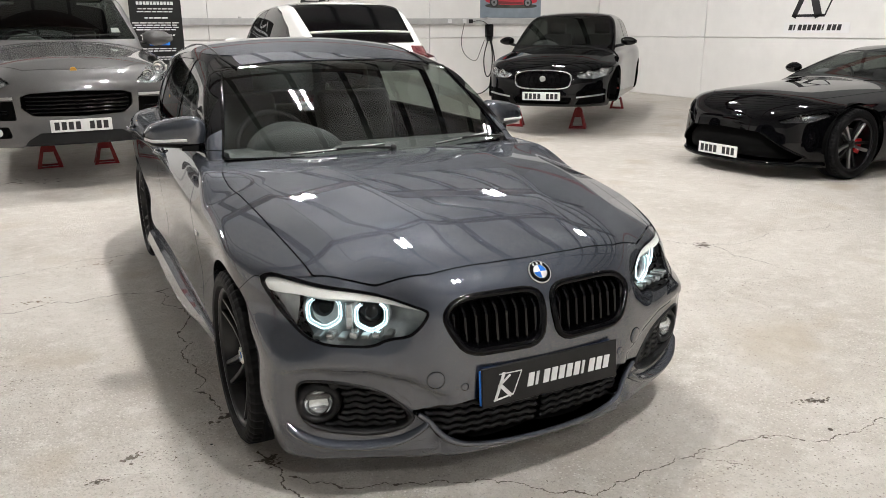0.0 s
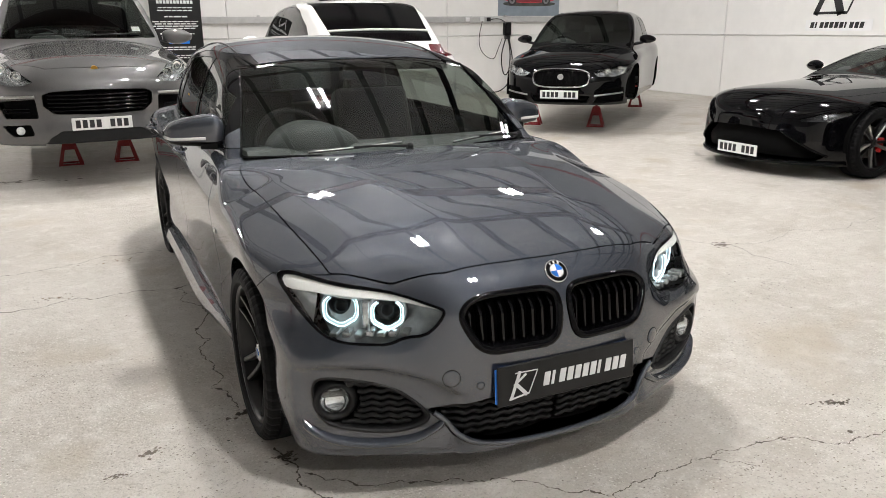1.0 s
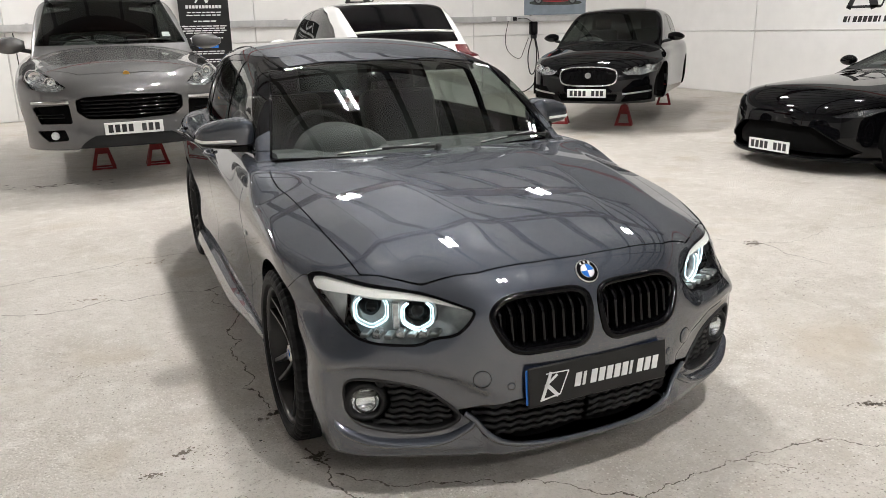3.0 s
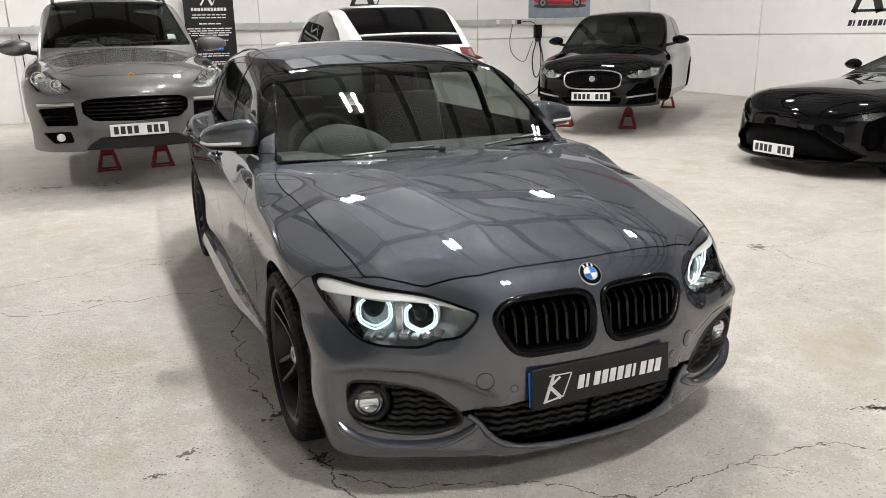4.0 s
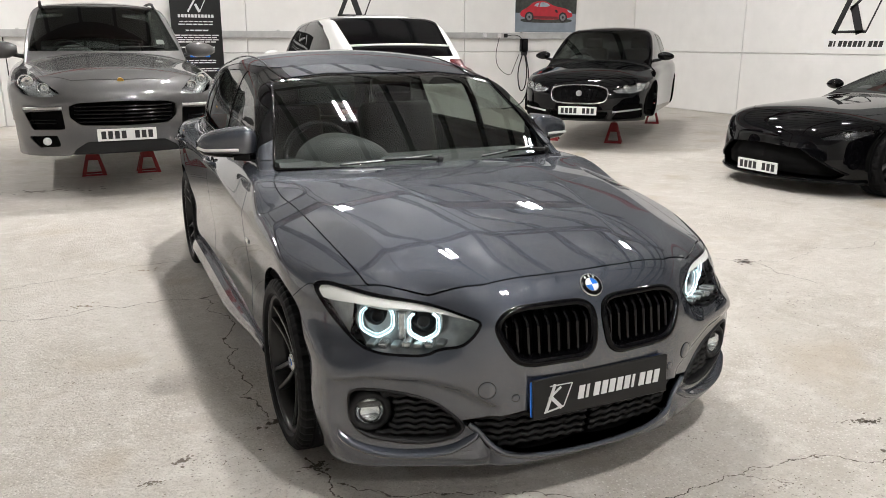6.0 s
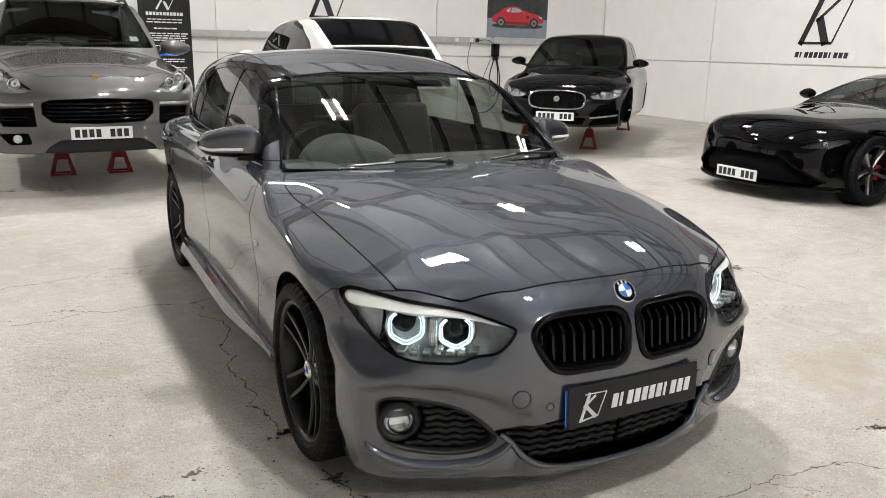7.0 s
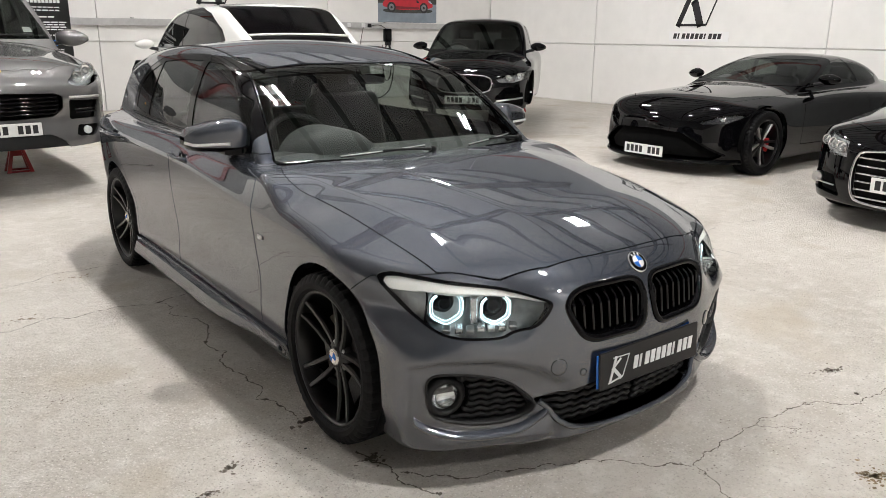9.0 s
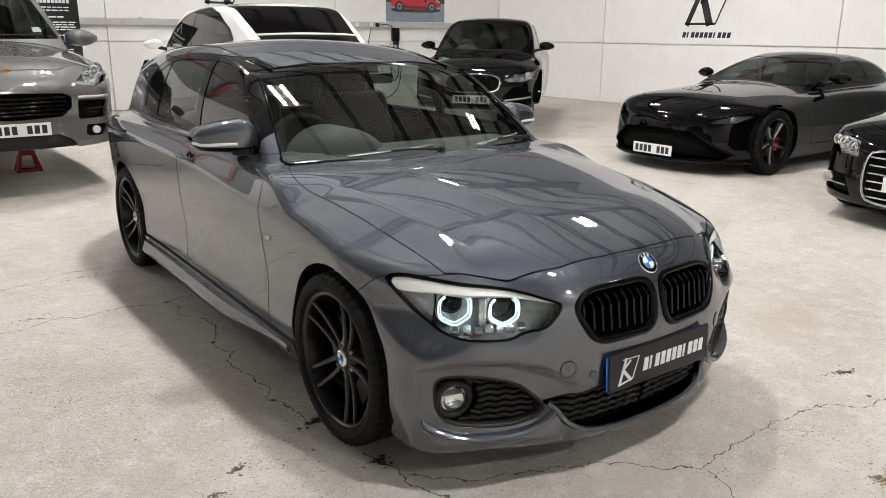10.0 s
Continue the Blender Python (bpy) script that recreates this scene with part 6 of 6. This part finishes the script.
hanging([(7.82, Y1 - 0.09, 1.2), (7.95, Y1 - 0.08, 0.7), (7.84, Y1 - 0.09, 0.2), (7.6, Y1 - 0.12, 0.03), (7.35, Y1 - 0.2, 0.015), (7.1, Y1 - 0.3, 0.015)], 0.013, "charging_cable", "thick black charging cable trailing to the floor")
hanging([(-2.62, Y1 - 0.03, 1.54), (-2.60, Y1 - 0.03, 0.9), (-2.62, Y1 - 0.03, 0.12)], 0.01, "wall_cable", "thin cable running down the wall")

# poster with a red car
poster = thing("poster", "printed poster of a red sports car on a road", "poster", pose(7.57, Y1 - 0.004, 1.69))
ROAD = material("print_road", (0.20, 0.24, 0.28), 0.4, noise_scale=6, noise_amount=0.15)
TREES = material("print_trees", (0.03, 0.035, 0.03), 0.4, noise_scale=14, noise_amount=0.6)
SKY = material("print_sky", (0.35, 0.42, 0.50), 0.4, noise_scale=3, noise_amount=0.2)
PRINT_RED = material("print_red", (0.45, 0.015, 0.03), 0.35, noise_scale=6, noise_amount=0.25)
part("sheet", block((0, -0.008, 0), (1.63, 0, 1.15)), ROAD, poster)
part("print_trees", block((0, -0.0095, 0.42), (1.63, -0.008, 0.95)), TREES, poster)
part("print_sky", block((0, -0.0095, 0.95), (1.63, -0.008, 1.15)), SKY, poster)
CAR_SIDE = ring([(0.12, 0.32), (0.13, 0.46), (0.30, 0.53), (0.48, 0.67), (0.78, 0.70), (1.0, 0.58), (1.38, 0.53), (1.52, 0.44), (1.52, 0.32), (0.8, 0.27)], 2)
part("print_car", plate([(x, -0.0098, z) for x, z in CAR_SIDE], (0, -0.0012, 0)), PRINT_RED, poster)
PRINT_GLASS = material("print_pale_glass", (0.30, 0.40, 0.46), 0.35, noise_scale=9, noise_amount=0.3)
PRINT_RIM = material("print_grey_rim", (0.16, 0.17, 0.18), 0.35, noise_scale=20, noise_amount=0.3)
PRINT_SHADE = material("print_dark_red", (0.16, 0.008, 0.014), 0.35, noise_scale=8, noise_amount=0.3)
part("print_windows", plate([(x, -0.0112, z) for x, z in ring([(0.46, 0.555), (0.56, 0.65), (0.80, 0.665), (0.95, 0.565)], 1)], (0, -0.001, 0)), PRINT_GLASS, poster)
part("print_pillar", stroke((0.60, 0.55), (0.64, 0.67), 0.035, -0.0130, 0.0008), PRINT_RED, poster)
part("print_sill", plate([(x, -0.0112, z) for x, z in ((0.46, 0.30), (1.14, 0.30), (1.12, 0.35), (0.48, 0.36))], (0, -0.001, 0)), PRINT_SHADE, poster)
part("print_vent", plate([(x, -0.0112, z) for x, z in ((1.06, 0.44), (1.13, 0.44), (1.10, 0.50), (1.04, 0.50))], (0, -0.001, 0)), INK, poster)
part("print_lamp", plate([(x, -0.0112, z) for x, z in ((1.40, 0.46), (1.50, 0.43), (1.47, 0.48), (1.38, 0.50))], (0, -0.001, 0)), PRINT_GLASS, poster)
part("print_shadow", plate([(x, -0.0098, z) for x, z in ring([(0.10, 0.25), (0.30, 0.21), (1.30, 0.21), (1.55, 0.25), (1.45, 0.31), (0.20, 0.31)], 2)], (0, 0.001, 0)), TREES, poster)
for x in (0.36, 1.26):
    for r_, mat_, y_ in ((0.115, INK, -0.0125), (0.075, PRINT_RIM, -0.0135), (0.028, INK, -0.0145)):
        part("print_wheel", plate([(x + r_ * math.cos(a), y_, 0.335 + r_ * math.sin(a)) for a in np.linspace(0, 2 * math.pi, 25)[:-1]], (0, -0.0008, 0)), mat_, poster)


def wall_logo(ob, mat, k=1.0):
    """A slanted emblem of plain strokes, about 1 m wide, facing -y."""
    for a, b, w in (((0.02, 0.0), (0.40, 0.86), 0.10), ((0.36, 0.48), (0.54, 0.0), 0.15), ((-0.02, 0.03), (0.66, 0.03), 0.045), ((0.66, 0.03), (1.0, 0.84), 0.03), ((0.34, 0.84), (1.0, 0.84), 0.03), ((0.30, 0.40), (0.80, 0.84), 0.05)):
        part("logo_stroke", stroke((a[0] * k, a[1] * k), (b[0] * k, b[1] * k), w * k, -0.006, 0.005), mat, ob)


sign = thing("wall_sign", "black emblem and lettering fixed to the white wall", "sign", pose(X1 - 0.001, 7.46, 1.62, 0, 0, -90))
wall_logo(sign, INK)
part("sign_board", block((-0.16, -0.004, -0.27), (1.17, 0.0, -0.09)), ENAMEL_WHITE, sign)
for i in range(11):
    x = -0.06 + i * 0.099
    part("letter_bar", slanted(x, x + (0.032 if i in (1, 7) else 0.072), -0.225, -0.125, -0.010, 0.02, 0.005), INK, sign)
sign2 = thing("wall_sign", "black emblem fixed to the white wall", "sign", pose(3.44, Y1 - 0.001, 1.97))
wall_logo(sign2, INK, 0.85)

# pull-up banner
banner = thing("banner_stand", "tall black pull-up banner with pale text", "banner", pose(0.59, 12.72, 0))
part("base", block((-0.46, -0.1, 0), (0.46, 0.1, 0.08), 0.012), SATIN, banner)
part("sheet", block((-0.45, -0.004, 0.08), (0.45, 0.004, 2.32)), PLATE_BLACK, banner)
part("top_rail", block((-0.46, -0.012, 2.32), (0.46, 0.012, 2.35), 0.004, 1), SATIN, banner)
part("pole", tube([(0, 0.03, 0.05), (0, 0.03, 2.33)], 0.012, 8), SATIN, banner)
rng = random.Random(4)
for z, w, h, n in ((1.90, 0.32, 0.055, 11), (1.82, 0.30, 0.018, 16), (1.77, 0.32, 0.019, 18), (1.66, 0.20, 0.024, 9), (1.575, 0.42, 0.019, 22), (1.535, 0.38, 0.019, 20), (1.495, 0.42, 0.019, 22), (1.455, 0.36, 0.019, 18), (1.36, 0.30, 0.019, 14), (1.12, 0.30, 0.019, 14), (1.08, 0.30, 0.019, 14), (0.97, 0.38, 0.019, 18), (0.93, 0.30, 0.019, 14)):
    x = -w
    while x < w - 0.03:
        d = rng.uniform(0.05, 0.13) if h < 0.05 else 0.045
        part("text_bar", block((x, -0.0065, z), (min(x + d, w), -0.0045, z + h)), PALE_INK, banner)
        x += d + (0.018 if h < 0.05 else 0.014)
part("blue_band", block((-0.16, -0.0065, 1.19), (0.20, -0.0045, 1.25)), BLUE, banner)
part("text_bar", block((-0.14, -0.0065, 1.27), (0.18, -0.0045, 1.285)), BLUE, banner)
for a, b, w in (((-0.14, 2.0), (0.02, 2.26), 0.03), ((0.0, 2.14), (0.07, 2.0), 0.045), ((0.07, 2.0), (0.20, 2.26), 0.012)):
    part("logo_stroke", stroke(a, b, w, -0.0065), PALE_INK, banner)

# ---- floor cracks and marks ----
def crack(points, width, seed, depth=5):
    r = random.Random(seed)
    p = [np.array(q, float) for q in points]
    for k in range(depth):
        q = [p[0]]
        for a, b in zip(p[:-1], p[1:]):
            d = b - a
            n = np.array([-d[1], d[0]])
            q += [(a + b) / 2 + n * r.uniform(-0.19, 0.19), b]
        p = q
    p = np.array(p)
    t = unit(np.gradient(p, axis=0))
    n = np.stack([-t[:, 1], t[:, 0]], 1)
    w = np.array([width * r.uniform(0.10, 0.75) for _ in p])
    for _ in range(max(2, len(p) // 25)):
        i = r.randrange(len(p))
        w[max(i - 1, 0):i + 2] *= r.uniform(1.4, 2.4)
    for _ in range(len(p) // 14):
        w[r.randrange(len(p))] = width * 0.04
    w[0] = w[-1] = width * 0.15
    a, b = p - n * w[:, None] / 2, p + n * w[:, None] / 2
    v = np.concatenate([np.c_[a, np.full(len(a), 0.0022)], np.c_[b, np.full(len(b), 0.0022)]])
    k = len(p)
    ob = part("floor_crack", (v, [(i, i + 1, k + i + 1, k + i) for i in range(k - 1)]), CRACK)
    return tagged(ob, "thin jagged dirt-filled crack in the concrete floor", "crack", kind="structure")


CRACKS = [([(-4.0, 2.1), (-3.0, 2.35), (-2.2, 2.5), (-1.75, 2.59), (-1.33, 2.74), (-0.88, 2.74)], 0.010), ([(-4.2, 1.75), (-3.0, 1.82), (-1.72, 1.87), (-1.25, 1.91), (-0.74, 1.93)], 0.011),
          ([(-0.92, 1.87), (-0.92, 1.62), (-0.84, 1.32), (-0.87, 1.0), (-0.93, 0.76), (-0.96, 0.45), (-0.89, 0.22)], 0.011), ([(-0.83, -0.14), (-0.79, -0.31), (-0.81, -0.42), (-0.74, -0.54)], 0.014),
          ([(-0.78, -0.35), (-0.65, -0.48), (-0.5, -0.54), (-0.33, -0.61), (-0.2, -0.67), (-0.12, -0.73), (-0.04, -0.84), (0.08, -0.92)], 0.009), ([(0.08, -0.92), (0.21, -0.90), (0.37, -0.89), (0.53, -0.89), (0.67, -0.885), (0.83, -0.9), (0.95, -0.97), (1.16, -1.03), (1.38, -1.02), (1.9, -1.1)], 0.009),
          ([(0.08, -0.92), (0.06, -1.0), (0.01, -1.08), (-0.05, -1.25)], 0.008), ([(0.52, -0.89), (0.60, -0.95), (0.64, -1.0)], 0.005), ([(2.4, 1.5), (2.58, 1.17), (2.64, 1.0), (2.61, 0.73), (2.63, 0.55)], 0.008), ([(2.62, 1.1), (2.9, 1.05), (3.4, 1.2), (4.2, 1.15)], 0.006), ([(-0.9, 0.2), (-0.7, 0.1), (-0.4, 0.15)], 0.008)]
for i, (pts, w) in enumerate(CRACKS):
    crack(pts, w, i)


def marks(x, y, rx, ry, n, size, seed, mat=STAIN, turn=0.0):
    """A patch of scattered flecks of dirt."""
    r = random.Random(seed)
    v, faces = [], []
    for _ in range(n):
        a, d = r.uniform(0, 2 * math.pi), abs(r.gauss(0, 0.5))
        px, py = d * math.cos(a) * rx, d * math.sin(a) * ry
        cx, cy = x + px * math.cos(turn) - py * math.sin(turn), y + px * math.sin(turn) + py * math.cos(turn)
        s, k, b = size * r.uniform(0.25, 1.2), r.randint(5, 8), len(v)
        t0, st = turn + r.uniform(-0.5, 0.5), r.uniform(0.3, 1.0)
        for j in range(k):
            w = 2 * math.pi * j / k
            q = s * r.uniform(0.5, 1.1)
            ux, uy = q * math.cos(w), q * math.sin(w) * st
            v.append((cx + ux * math.cos(t0) - uy * math.sin(t0), cy + ux * math.sin(t0) + uy * math.cos(t0), 0.0018))
        faces.append(tuple(range(b, b + k)))
    ob = part("floor_marks", (v, faces), mat)
    return tagged(ob, "scattered dark dirt flecks on the concrete", "dirt", kind="stuff")


BROWN = material("brown_oil_stain", (0.22, 0.16, 0.09), 0.6, noise_scale=15, noise_amount=0.5)
marks(2.58, 1.13, 0.10, 0.10, 40, 0.020, 1)
marks(1.27, -0.80, 0.12, 0.04, 70, 0.010, 2, turn=-0.3)
marks(0.53, -1.33, 0.10, 0.06, 150, 0.010, 3, BROWN)
marks(-1.24, 0.02, 0.06, 0.03, 45, 0.009, 4)
marks(-1.36, -0.09, 0.06, 0.03, 55, 0.008, 5)
marks(-0.87, 0.17, 0.07, 0.025, 50, 0.014, 6, turn=0.4)
marks(-0.80, -0.22, 0.06, 0.05, 70, 0.009, 7)
marks(1.12, -0.98, 0.015, 0.02, 10, 0.010, 8)
marks(0.86, -0.915, 0.015, 0.02, 10, 0.008, 9)
marks(-1.55, 2.0, 0.25, 0.10, 40, 0.010, 10, BROWN)
marks(-1.2, 2.62, 0.2, 0.06, 40, 0.010, 11, BROWN)
marks(-1.1, -0.05, 0.5, 0.3, 260, 0.0035, 12)
marks(0.6, -1.0, 0.9, 0.4, 300, 0.004, 13)
marks(2.2, 0.4, 1.2, 1.0, 260, 0.006, 14)
marks(-1.6, 0.9, 0.6, 0.9, 240, 0.005, 15)
marks(-0.97, -0.02, 0.006, 0.006, 3, 0.009, 16, INK)
marks(-2.0, 6.0, 1.2, 0.3, 60, 0.03, 17)
